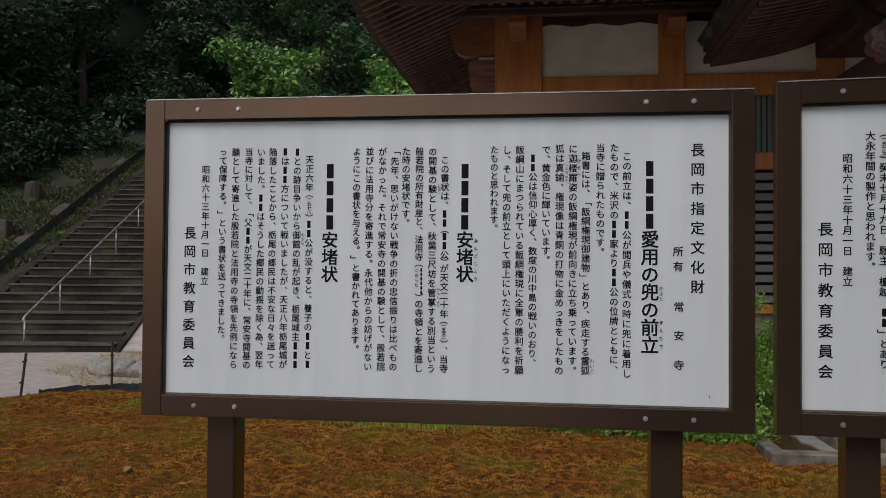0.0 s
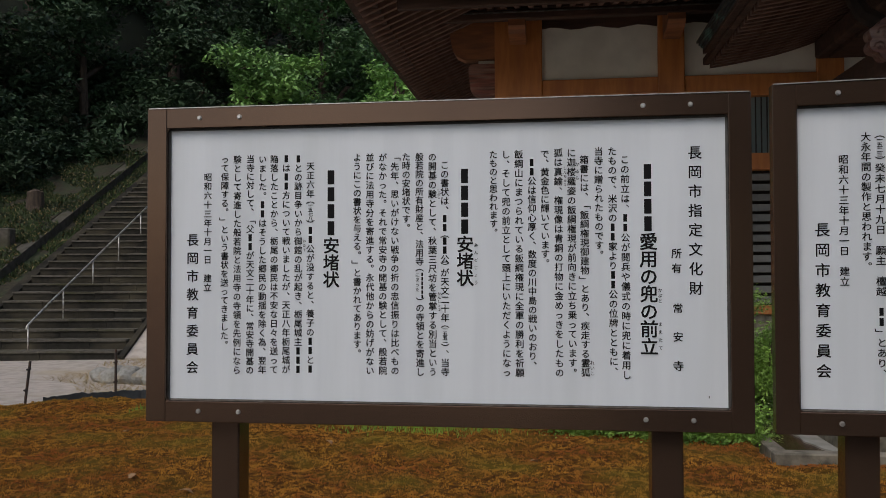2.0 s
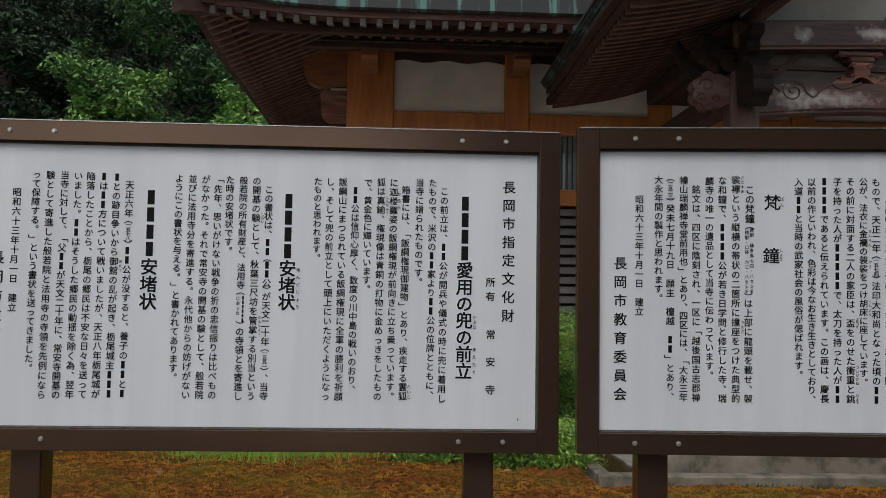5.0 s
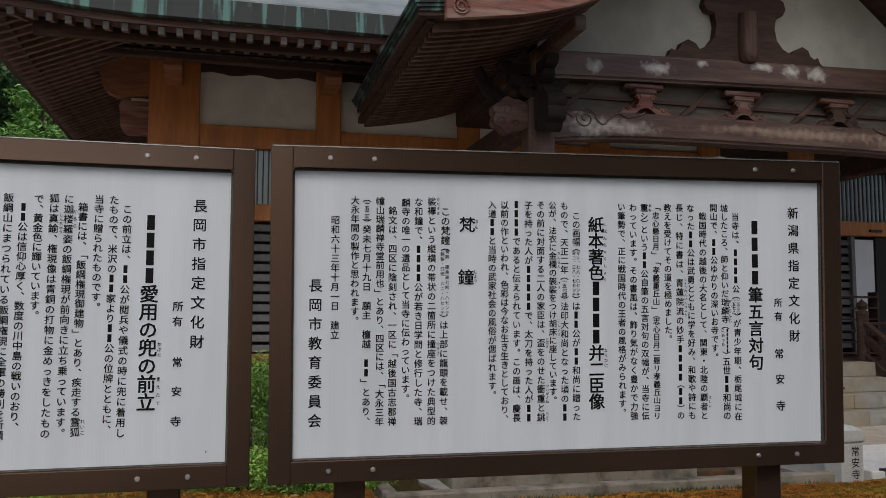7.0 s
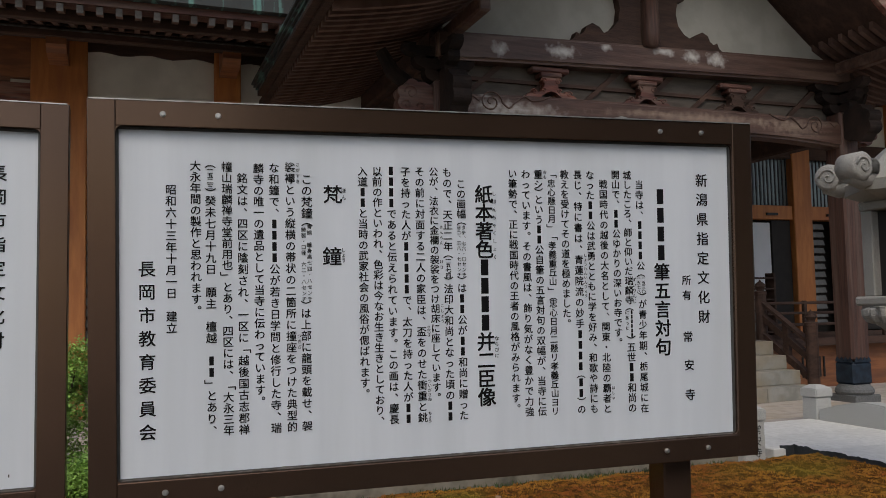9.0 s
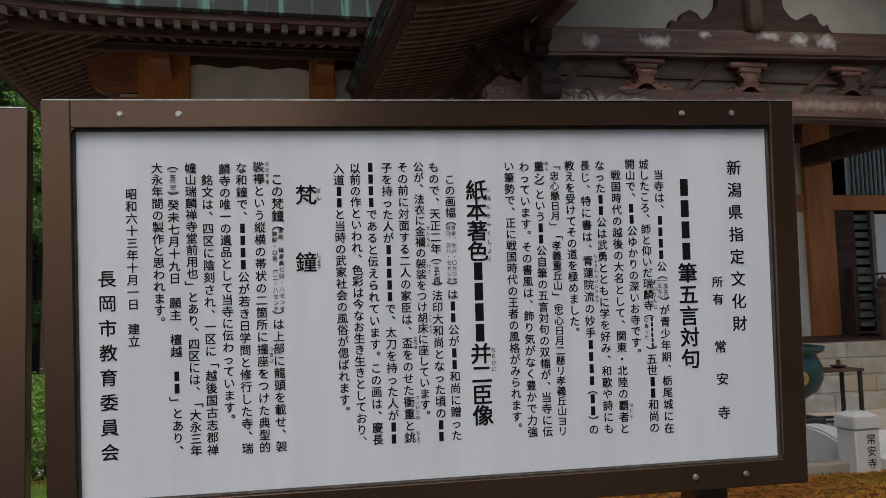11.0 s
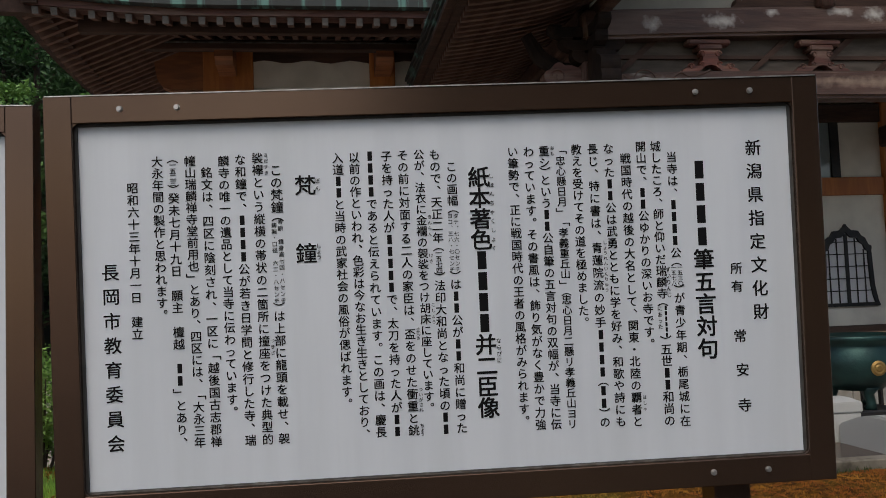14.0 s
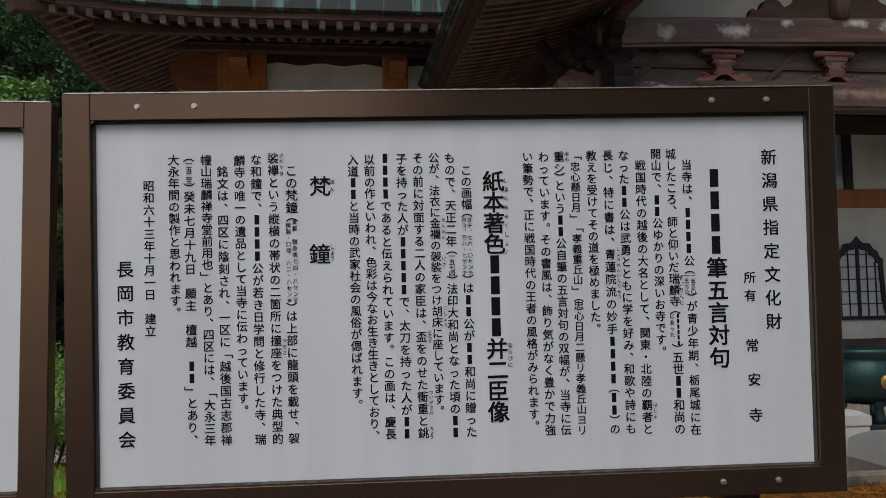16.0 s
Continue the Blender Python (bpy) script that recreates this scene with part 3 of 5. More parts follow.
    column(board, 0.302, 0.674, 0.075, "陥落したことから、栃尾の郷民は不安な日々を送って")
    column(board, 0.269, 0.674, 0.074, "いました。□□はそうした郷民の動揺を除く為、翌年")
    column(board, 0.234, 0.675, 0.073, "当寺に対して、「父□□が天文二十年に、常安寺開基の")
    column(board, 0.197, 0.675, 0.072, "験として寄進した般若院と法用寺の寺領を先例になら")
    column(board, 0.161, 0.676, 0.142, "って保障する。」という書状を送ってきました。")
    column(board, 0.112, 0.628, 0.298, "昭和六十三年十月一日　建立")
    column(board, 0.069, 0.467, 0.066, "長岡市教育委員会")
    # dust marks low on the sheet
    boxed("smudge", (1.447, 1.4495, -0.0012, -0.0004, 0.028, 0.034), GASKET, board)


def board_b():
    board = board_body("bronze framed white notice board with a dented top rail", Matrix.Translation((1.6570, -0.0274, 1.2552)) @ pose(0, 0, 0, 2.532, -0.417, -4.471), -1.28)
    column(board, 1.417, 0.682, 0.280, "新潟県指定文化財")
    column(board, 1.367, 0.419, 0.342, "所有", 0.027)
    column(board, 1.368, 0.269, 0.241, "常")
    column(board, 1.370, 0.197, 0.169, "安")
    column(board, 1.371, 0.122, 0.093, "寺")
    column(board, 1.297, 0.637, 0.208, "□□□□筆五言対句", 0.0465)
    column(board, 1.237, 0.656, 0.413, "当寺は、□□□□公（")
    column(board, 1.244, 0.413, 0.367, "一五三〇", 0.0115)
    column(board, 1.230, 0.413, 0.368, "一五七八", 0.0115)
    column(board, 1.240, 0.368, 0.068, "）が青少年期、栃尾城に在")
    column(board, 1.203, 0.679, 0.329, "城したころ、師と仰いだ瑞麟寺（")
    column(board, 1.209, 0.328, 0.259, "□□□□□□", 0.0115)
    column(board, 1.196, 0.328, 0.276, "にあった", 0.0115)
    column(board, 1.206, 0.260, 0.071, "）五世□□和尚の")
    column(board, 1.218, 0.410, 0.343, "ずいりんじ", 0.0115)
    column(board, 1.171, 0.680, 0.236, "開山で、□□公ゆかりの深いお寺です。")
    column(board, 1.137, 0.656, 0.073, "戦国時代の越後の大名として、関東・北陸の覇者と", ruby=(("覇者", "はしゃ"),))
    column(board, 1.101, 0.678, 0.075, "なった□□公は武勇とともに学を好み、和歌や詩にも")
    column(board, 1.067, 0.679, 0.075, "長じ、特に書は、青蓮院流の妙手□□□□（□□）の", ruby=(("青蓮院流", "しょうれんいんりゅう"),))
    column(board, 1.032, 0.678, 0.288, "教えを受けてその道を極めました。")
    column(board, 0.997, 0.676, 0.077, "「忠心懸日月」「孝義重丘山」（忠心日月二懸リ孝義丘山ヨリ")
    column(board, 0.963, 0.677, 0.077, "重シ）という□□公自筆の五言対句の双幅が、当寺に伝", ruby=(("重", "おも"),))
    column(board, 0.930, 0.677, 0.078, "わっています。その書風は、飾り気がなく豊かで力強")
    column(board, 0.896, 0.678, 0.088, "い筆勢で、正に戦国時代の王者の風格がみられます。")
    column(board, 0.822, 0.637, 0.110, "紙本著色□□□□并二臣像", 0.0465)
    column(board, 0.848, 0.626, 0.455, "しほんちゃくしょく", 0.0115)
    column(board, 0.849, 0.277, 0.222, "ならびに", 0.0115)
    column(board, 0.765, 0.651, 0.544, "この画幅（")
    column(board, 0.770, 0.541, 0.417, "タテ、七六・〇センチ", 0.0115)
    column(board, 0.758, 0.542, 0.417, "ヨコ、三八・七センチ", 0.0115)
    column(board, 0.764, 0.417, 0.080, "）は□□公が□□和尚に贈った")
    column(board, 0.731, 0.678, 0.079, "もので、天正二年（一五七四）法印大和尚となった頃の□□")
    column(board, 0.698, 0.678, 0.127, "公が、法衣に金襴の袈裟をつけ胡床に座しています。", ruby=(("金襴", "きんらん"), ("袈裟", "けさ"), ("胡床", "こしょう")))
    column(board, 0.664, 0.679, 0.081, "その前に対面する二人の家臣は、盃をのせた衝重と銚", ruby=(("盃", "さかづき"), ("衝重", "ついがさね"), ("銚", "ちょう")))
    column(board, 0.630, 0.678, 0.080, "子を持った人が□□□□□で、太刀を持った人が□□")
    column(board, 0.596, 0.679, 0.081, "□□□□であると伝えられています。この画は、慶長")
    column(board, 0.563, 0.677, 0.080, "以前の作といわれ、色彩は今なお生き生きとしており、")
    column(board, 0.529, 0.677, 0.144, "入道□□と当時の武家社会の風俗が偲ばれます。")
    column(board, 0.460, 0.632, 0.590, "梵")
    column(board, 0.457, 0.491, 0.449, "鐘")
    column(board, 0.485, 0.627, 0.596, "ぼん", 0.0115)
    column(board, 0.483, 0.490, 0.455, "しょう", 0.0115)
    column(board, 0.401, 0.657, 0.542, "この梵鐘（")
    column(board, 0.406, 0.544, 0.368, "青銅　鐘身高七四・八センチ", 0.0115)
    column(board, 0.393, 0.537, 0.368, "鋳製・口径　六二・八センチ", 0.0115)
    column(board, 0.397, 0.368, 0.079, "）は上部に龍頭を載せ、袈")
    column(board, 0.364, 0.683, 0.079, "裟襷という縦横の帯状の二箇所に撞座をつけた典型的", ruby=(("裟襷", "さだすき"), ("撞座", "つきざ")))
    column(board, 0.329, 0.681, 0.079, "な和鐘で、□□□□公が若き日学問と修行した寺、瑞")
    column(board, 0.295, 0.679, 0.140, "麟寺の唯一の遺品として当寺に伝わっています。")
    column(board, 0.260, 0.657, 0.080, "銘文は、四区に陰刻され、一区に「越後国古志郡禅")
    column(board, 0.227, 0.681, 0.081, "幢山瑞麟禅寺堂前用也」とあり、四区には、「大永三年")
    column(board, 0.192, 0.681, 0.083, "（一五二三）癸未七月十九日　願主　檀越　□□」とあり、")
    column(board, 0.161, 0.682, 0.344, "大永年間の製作と思われます。")
    column(board, 0.110, 0.630, 0.307, "昭和六十三年十月一日　建立")
    column(board, 0.060, 0.472, 0.075, "長岡市教育委員会")
    bm = bmesh.new()
    plate(bm, [(1.135, 0), (1.155, 0.0016), (1.172, 0.0045), (1.18, 0.0075), (1.2, 0.0035), (1.24, 0.0015), (1.25, 0)], 0.02, "xz", -0.021)
    for vert in bm.verts:
        vert.co.z += INH + FW - 0.0008
    part("bent_lip", bm, BOLT, board.parent, "bent-up bare metal edge")


board_a()
board_b()
bpy.data.objects.remove(font_ob)


# ------------------------------------------------------------------ temple hall
YH = 15.2
hall = thing("temple_hall", "large temple hall with ochre posts, white plaster and a dark copper roof", "temple", kind="structure")


def hall_wall():
    # posts
    for x0, x1 in ((-0.1, 0.88), (3.22, 3.74), (6.3, 6.8), (9.4, 9.9), (12.2, 12.75), (14.62, 15.35), (17.78, 18.38), (21.2, 21.7), (24.3, 24.8)):
        boxed("post", (x0, x1, YH - 0.16, YH + 0.3, -0.33, 7.0), ORANGE, hall, 0.02)
        c = (x0 + x1) / 2
        bm = bmesh.new()
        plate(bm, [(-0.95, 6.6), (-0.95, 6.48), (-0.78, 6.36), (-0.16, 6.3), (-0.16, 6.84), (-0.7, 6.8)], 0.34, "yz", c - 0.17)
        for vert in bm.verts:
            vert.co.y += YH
        part("bracket_arm", bm, OCHRESHADE, hall)
    bays = ((0.88, 3.22), (3.74, 6.3), (6.8, 9.4), (9.9, 12.2))
    for x0, x1 in bays:
        boxed("plaster_panel", (x0, x1, YH - 0.02, YH + 0.2, 5.56, 6.72), PLASTER, hall)
        boxed("tie_beam", (x0, x1, YH - 0.11, YH + 0.2, 5.12, 5.558), ORANGE, hall, 0.012)
        boxed("window_glass", (x0, x1, YH + 0.06, YH + 0.1, 3.97, 5.11), glass, hall)
        # near-black sheet in place of the unlit room
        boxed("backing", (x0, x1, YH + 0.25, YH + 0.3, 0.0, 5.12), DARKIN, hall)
        boxed("middle_beam", (x0, x1, YH - 0.09, YH + 0.2, 3.63, 3.965), ORANGE, hall, 0.012)
        boxed("sill_beam", (x0, x1, YH - 0.1, YH + 0.2, 0.74, 0.92), ORANGE, hall, 0.012)
        boxed("foundation", (x0, x1, YH, YH + 0.2, -0.35, 0.739), CONCRETE, hall)
        bar = None
        n = int((x1 - x0) / 0.11)
        for k in range(n):
            x = x0 + (k + 0.5) * (x1 - x0) / n
            if bar is None:
                bar = boxed("grille_bar", (-0.012, 0.012, -0.012, 0.012, 0, 1.13), IRON, hall)
                bar.matrix_local = pose(x, YH - 0.02, 3.97)
            else:
                twin("grille_bar", bar, pose(x, YH - 0.02, 3.97), hall)
        slat = None
        for k in range(13):
            z = 0.96 + k * 0.205
            if slat is None:
                slat = boxed("louver_slat", (0, x1 - x0, -0.015, 0.015, 0, 0.15), LOUVER, hall, 0.004)
                slat.matrix_local = pose(x0, YH + 0.0, z, -22)
            else:
                twin("louver_slat", slat, pose(x0, YH + 0.0, z, -22), hall)
    # dark head beams under the eaves, the lower edge of the top one is scalloped
    boxed("head_beam", (-0.1, 25, YH - 0.5, YH + 0.2, 6.95, 7.2), DARKWOOD, hall, 0.02)
    boxed("eave_purlin", (-1.3, 4.7, YH - 0.98, YH - 0.78, 6.6, 6.79), DARKWOOD, hall, 0.02)
    boxed("purlin_lip", (-1.0, 4.7, YH - 1.0, YH - 0.96, 6.72, 6.745), RAFTEREND, hall)
    for x0, x1 in bays:
        low = [(x0 + (x1 - x0) * k / 12, 6.64 + 0.03 * math.sin(k * 1.4)) for k in range(13)]
        part("valance", ribbon(bmesh.new(), low, [(p[0], 6.949) for p in low], YH - 0.06, YH - 0.021), DARKWOOD, hall)
    # side wall, going back
    boxed("side_wall", (-0.06, 0.1, YH + 0.3, 30, -0.35, 7.1), DARKWOOD, hall)
    for y in (17.6, 20.2, 22.8):
        boxed("side_post", (-0.1, 0.2, y, y + 0.45, -0.35, 7.0), ORANGE, hall, 0.02)
    boxed("side_tie_beam", (-0.12, 0.2, YH + 0.3, 30, 5.12, 5.55), DARKWOOD, hall, 0.01)
    bm = bmesh.new()
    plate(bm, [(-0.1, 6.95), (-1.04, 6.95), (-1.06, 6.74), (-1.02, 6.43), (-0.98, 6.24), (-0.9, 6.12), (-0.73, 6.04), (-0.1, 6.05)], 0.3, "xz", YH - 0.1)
    part("bracket_arm", bm, OCHRESHADE, hall)
    bm = bmesh.new()
    plate(bm, [(-0.1, 5.95), (-0.6, 5.95), (-0.66, 5.86), (-0.62, 5.42), (-0.56, 5.33), (-0.48, 5.29), (-0.1, 5.3)], 0.26, "xz", YH - 0.08)
    part("bracket_arm", bm, REDWOOD, hall)
    boxed("plaster_panel", (-0.45, -0.12, YH + 0.0, YH + 0.04, 5.97, 6.03), PLASTER, hall)


def curl(x):
    """How far the eave line lifts towards the corner."""
    return 0.15 * smooth01(0.5, -2.4, x) ** 1.5


EAVE_Y, EAVE_X, EAVE_Z = 11.2, -2.27, 6.05


def hall_roof():
    # front rafters
    raft = None
    k = 0
    x = EAVE_X + 0.25
    while x < 4.7:
        m = pose(x, EAVE_Y, EAVE_Z + curl(x), 14)
        if raft is None:
            raft = boxed("rafter", (-0.048, 0.048, 0, 4.0, 0, 0.12), RAFTER, hall)
            raft.matrix_local = m
            tip = boxed("rafter_end", (-0.046, 0.046, -0.006, -0.001, 0.004, 0.117), RAFTEREND, hall)
            tip.matrix_local = m
        else:
            twin("rafter", raft, m, hall)
            twin("rafter_end", tip, m, hall)
        x += 0.27
        k += 1
    # side rafters, shorter and steeper
    side = None
    for j in range(56):
        y = EAVE_Y + 0.25 + j * 0.27
        m = Matrix.Translation((EAVE_X, y, EAVE_Z + 0.15 * smooth01(14.4, 11.2, y) ** 1.5)) @ pose(0, 0, 0, 0, -23, 0) @ pose(0, 0, 0, 0, 0, -90)
        if side is None:
            side = boxed("rafter", (-0.048, 0.048, 0, 2.3, 0, 0.12), RAFTER, hall)
            side.matrix_local = m
        else:
            twin("rafter", side, m, hall)
    # soffit boards above the rafters, front and side
    xs = [EAVE_X + 0.02 + 0.35 * k for k in range(84)]
    front = [x for x in xs if x < 4.75]
    low = [(x, EAVE_Z + 0.125 + curl(x)) for x in front]
    bm = bmesh.new()
    a = [bm.verts.new((x, EAVE_Y, z)) for x, z in low]
    b = [bm.verts.new((x, EAVE_Y + 4.0, z + 1.0)) for x, z in low]
    for k in range(len(a) - 1):
        bm.faces.new((a[k], b[k], b[k + 1], a[k + 1]))
    part("soffit", bm, DARKWOOD, hall)
    ys = [EAVE_Y + 0.35 * k for k in range(50)]
    bm = bmesh.new()
    a = [bm.verts.new((EAVE_X, y, EAVE_Z + 0.13 + 0.15 * smooth01(14.4, 11.2, y) ** 1.5)) for y in ys]
    b = [bm.verts.new((EAVE_X + 2.4, y, EAVE_Z + 1.15)) for y in ys]
    for k in range(len(a) - 1):
        bm.faces.new((a[k], b[k], b[k + 1], a[k + 1]))
    part("soffit", bm, DARKWOOD, hall)
    # second eave board behind the flying rafters, with the lower tier's short rafters under it
    boxed("eave_board", (EAVE_X + 0.75, 4.7, EAVE_Y + 0.40, EAVE_Y + 0.54, EAVE_Z + 0.0, EAVE_Z + 0.27), DARKWOOD, hall, 0.01)
    # hip rafter with its capped end at the corner
    bm = bmesh.new()
    plate(bm, [(-0.34, 0.0), (2.6, 0.62), (2.6, 0.88), (-0.30, 0.30), (-0.42, 0.29)], 0.24, "yz", -0.12)
    hip = part("hip_rafter", bm, DARKWOOD, hall)
    hip.matrix_local = pose(EAVE_X, EAVE_Y, EAVE_Z + 0.06, 0, 0, -45)
    bm = bmesh.new()
    box(bm, -0.125, 0.125, -0.44, -0.12, 0.305, 0.325, 0.004)
    o = part("metal_cap", bm, RAFTEREND, hip)
    # fascia and the layered edge of the roof
    def edge(name, dz0, dz1, dy0, dy1, material):
        lo = [(x, EAVE_Z + curl(x) + dz0) for x in front]
        part(name, ribbon(bmesh.new(), lo, [(p[0], p[1] + dz1 - dz0) for p in lo], EAVE_Y + dy0, EAVE_Y + dy1), material, hall)
    edge("fascia", 0.128, 0.238, -0.05, 0.25, WORNWOOD)
    for j in range(4):
        edge("edge_course", 0.24 + 0.093 * j, 0.327 + 0.093 * j, -0.13 + 0.028 * (j - 3), 0.3, COPPER)
    ysd = [EAVE_Y - 0.1 + 0.5 * k for k in range(36)]
    bm = bmesh.new()
    rows = []
    for y in ysd:
        z = EAVE_Z + 0.15 * smooth01(14.4, 11.2, y) ** 1.5
        rows.append([bm.verts.new(p) for p in ((EAVE_X - 0.2, y, z + 0.13), (EAVE_X - 0.2, y, z + 0.61), (EAVE_X + 0.3, y, z + 0.61), (EAVE_X + 0.3, y, z + 0.13))])
    for r, s in zip(rows, rows[1:]):
        for q in range(4):
            bm.faces.new((r[q], r[(q + 1) % 4], s[(q + 1) % 4], s[q]))
    bm.faces.new(rows[0])
    bmesh.ops.recalc_face_normals(bm, faces=bm.faces[:])
    part("side_edge", bm, DARKWOOD, hall)
    # roof slope in lapped courses
    bm = bmesh.new()
    prev = None
    for j in range(46):
        y = EAVE_Y - 0.1 + 0.26 * j
        z = EAVE_Z + 0.61 + 0.15 * j * (0.85 + j * 0.012)
        for dz in (0.0, -0.035):
            if dz < 0 and j == 45:
                break
            row = [bm.verts.new((max(x, EAVE_X - 0.1 + 0.2 * j) if j else x, y + (0.0 if dz == 0 else 0.004), z + curl(x) * max(0, 1 - j / 10) + (0.035 if dz == 0 else 0.0))) for x in xs]
            if prev:
                for k in range(len(row) - 1):
                    bm.faces.new((prev[k], prev[k + 1], row[k + 1], row[k]))
            prev = row
    part("roof_slope", bm, SLATE, hall)
    # far slope on the side
    bm = bmesh.new()
    v = [bm.verts.new(p) for p in ((EAVE_X - 0.2, 11.15, 6.7), (EAVE_X - 0.2, 31, 6.66), (6.0, 31, 14.4), (6.7, 22.8, 15.3))]
    bm.faces.new(v)
    part("roof_side", bm, SLATE, hall)


hall_wall()
hall_roof()


def hall_front():
    """The part of the front seen under the porch."""
    # veranda
    boxed("veranda_floor", (11.0, 25, 12.45, YH - 0.17, 0.60, 0.78), DARKWOOD, hall, 0.01)
    boxed("veranda_base", (14.8, 25, 12.75, 12.95, -0.35, 0.598), OCHRESHADE, hall)
    for k in range(6):
        boxed("vent_bar", (15.6 + 0.12 * k, 15.64 + 0.12 * k, 12.72, 12.745, -0.1, 0.35), IRON, hall)
    # bay with the bell-shaped window
    boxed("plaster_wall", (12.75, 14.62, YH - 0.02, YH + 0.1, 0.78, 3.66), PLASTER, hall)
    boxed("middle_beam", (12.75, 14.62, YH - 0.1, YH + 0.2, 3.662, 4.06), ORANGE, hall, 0.012)
    boxed("plaster_panel", (13.62, 14.62, YH - 0.02, YH + 0.1, 4.064, 5.3), PLASTER, hall)
    boxed("frame_bar", (13.42, 13.618, YH - 0.05, YH + 0.1, 4.064, 5.3), IRON, hall)
    boxed("window_glass", (12.75, 13.418, YH + 0.0, YH + 0.1, 4.064, 5.3), glass, hall)
    boxed("tie_beam", (12.75, 14.62, YH - 0.11, YH + 0.2, 5.304, 5.7), DARKWOOD, hall, 0.01)
    w = thing("window_1", "bell-shaped temple window with a black frame and white paper panes", "window", kind="structure")
    def bell(s, t):
        half = [(0.73, 0.0), (0.68, 0.12), (0.62, 0.45), (0.60, 0.85), (0.585, 1.2), (0.60, 1.32), (0.52, 1.36), (0.46, 1.5), (0.36, 1.56), (0.30, 1.66), (0.13, 1.68), (0.05, 1.75), (0.0, 1.82)]
        pts = [(x * s, z * s + t) for x, z in half] + [(-x * s, z * s + t) for x, z in half[-2::-1]]
        return pts
    cx, cz = 13.60, 1.2
    outer, inner = bell(1.0, 0.0), bell(0.86, 0.075)
    bm = bmesh.new()
    vs = []
    for y in (YH - 0.10, YH - 0.03):
        vs.append(([bm.verts.new((cx + p[0], y, cz + p[1])) for p in outer], [bm.verts.new((cx + p[0], y, cz + p[1])) for p in inner]))
    n = len(outer)
    for k in range(n):
        j = (k + 1) % n
        bm.faces.new((vs[0][0][k], vs[0][0][j], vs[0][1][j], vs[0][1][k]))
        bm.faces.new((vs[0][0][k], vs[1][0][k], vs[1][0][j], vs[0][0][j]))
        bm.faces.new((vs[0][1][k], vs[0][1][j], vs[1][1][j], vs[1][1][k]))
    bmesh.ops.recalc_face_normals(bm, faces=bm.faces[:])
    part("window_frame", bm, IRON, w)
    bm = bmesh.new()
    plate(bm, [(cx + p[0], cz + p[1]) for p in inner], 0.01, "xz", YH - 0.04)
    part("paper", bm, SHOJI, w)
    boxed("centre_bar", (cx - 0.035, cx + 0.035, YH - 0.085, YH - 0.045, cz + 0.075, cz + 1.6), IRON, w)
    for x, top in ((-0.42, 1.25), (-0.22, 1.5), (0.22, 1.5), (0.42, 1.25)):
        boxed("muntin", (cx + x - 0.01, cx + x + 0.01, YH - 0.07, YH - 0.045, cz + 0.075, cz + top), IRON, w)
    for k in range(5):
        hw = 0.53 if k < 4 else 0.44
        boxed("muntin", (cx - hw, cx + hw, YH - 0.072, YH - 0.046, cz + 0.33 + 0.27 * k, cz + 0.35 + 0.27 * k), IRON, w)
    # entrance bay
    boxed("middle_beam", (15.35, 17.78, YH - 0.1, YH + 0.2, 3.70, 4.06), ORANGE, hall, 0.012)
    boxed("window_glass", (15.9, 17.78, YH + 0.1, YH + 0.12, 4.07, 5.3), glass, hall)
    boxed("lintel", (15.35, 25, YH - 0.12, YH + 0.2, 5.3, 5.75), DARKWOOD, hall, 0.01)
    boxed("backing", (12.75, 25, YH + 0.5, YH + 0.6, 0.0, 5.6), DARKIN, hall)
    boxed("plaster_panel", (12.75, 25, YH - 0.02, YH + 0.3, 5.76, 6.9), PLASTER, hall)
    bar = None
    for k in range(15):
        m = pose(15.97 + 0.122 * k, YH - 0.02, 4.07)
        if bar is None:
            bar = boxed("grille_bar", (-0.013, 0.013, -0.013, 0.013, 0, 1.23), IRON, hall)
            bar.matrix_local = m
        else:
            twin("grille_bar", bar, m, hall)
    for k in range(22):
        twin("grille_bar", bar, pose(18.46 + 0.122 * k, YH - 0.02, 4.07), hall)
    boxed("window_glass", (18.38, 21.2, YH + 0.1, YH + 0.12, 4.07, 5.3), glass, hall)
    boxed("dark_door", (15.4, 15.95, YH - 0.05, YH + 0.05, 0.78, 3.69), DARKWOOD, hall, 0.01)
    boxed("white_door", (16.52, 17.12, YH + 0.02, YH + 0.06, 1.55, 3.62), SHOJI, hall, 0.005)
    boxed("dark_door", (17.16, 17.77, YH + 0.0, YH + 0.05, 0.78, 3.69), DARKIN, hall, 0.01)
    boxed("door_base", (16.52, 17.12, YH + 0.01, YH + 0.06, 0.78, 1.548), DARKWOOD, hall)
    boxed("door_frame", (16.42, 16.518, YH - 0.04, YH + 0.1, 0.78, 3.69), LOUVER, hall)
    boxed("middle_beam", (18.38, 25, YH - 0.1, YH + 0.2, 3.70, 4.06), ORANGE, hall, 0.012)
    slat = None
    for x0 in (15.97, 18.42):
        for k in range(13):
            m = pose(x0, YH + 0.05, 0.95 + 0.21 * k, -22)
            if slat is None:
                slat = boxed("louver_slat", (0, 0.52, -0.015, 0.015, 0, 0.15), LOUVER, hall, 0.004)
                slat.matrix_local = m
            else:
                twin("louver_slat", slat, m, hall)
    boxed("white_door", (19.3, 20.2, YH + 0.02, YH + 0.06, 0.9, 3.62), SHOJI, hall)
    boxed("dark_door", (20.2, 21.2, YH + 0.02, YH + 0.06, 0.8, 3.69), DARKIN, hall)
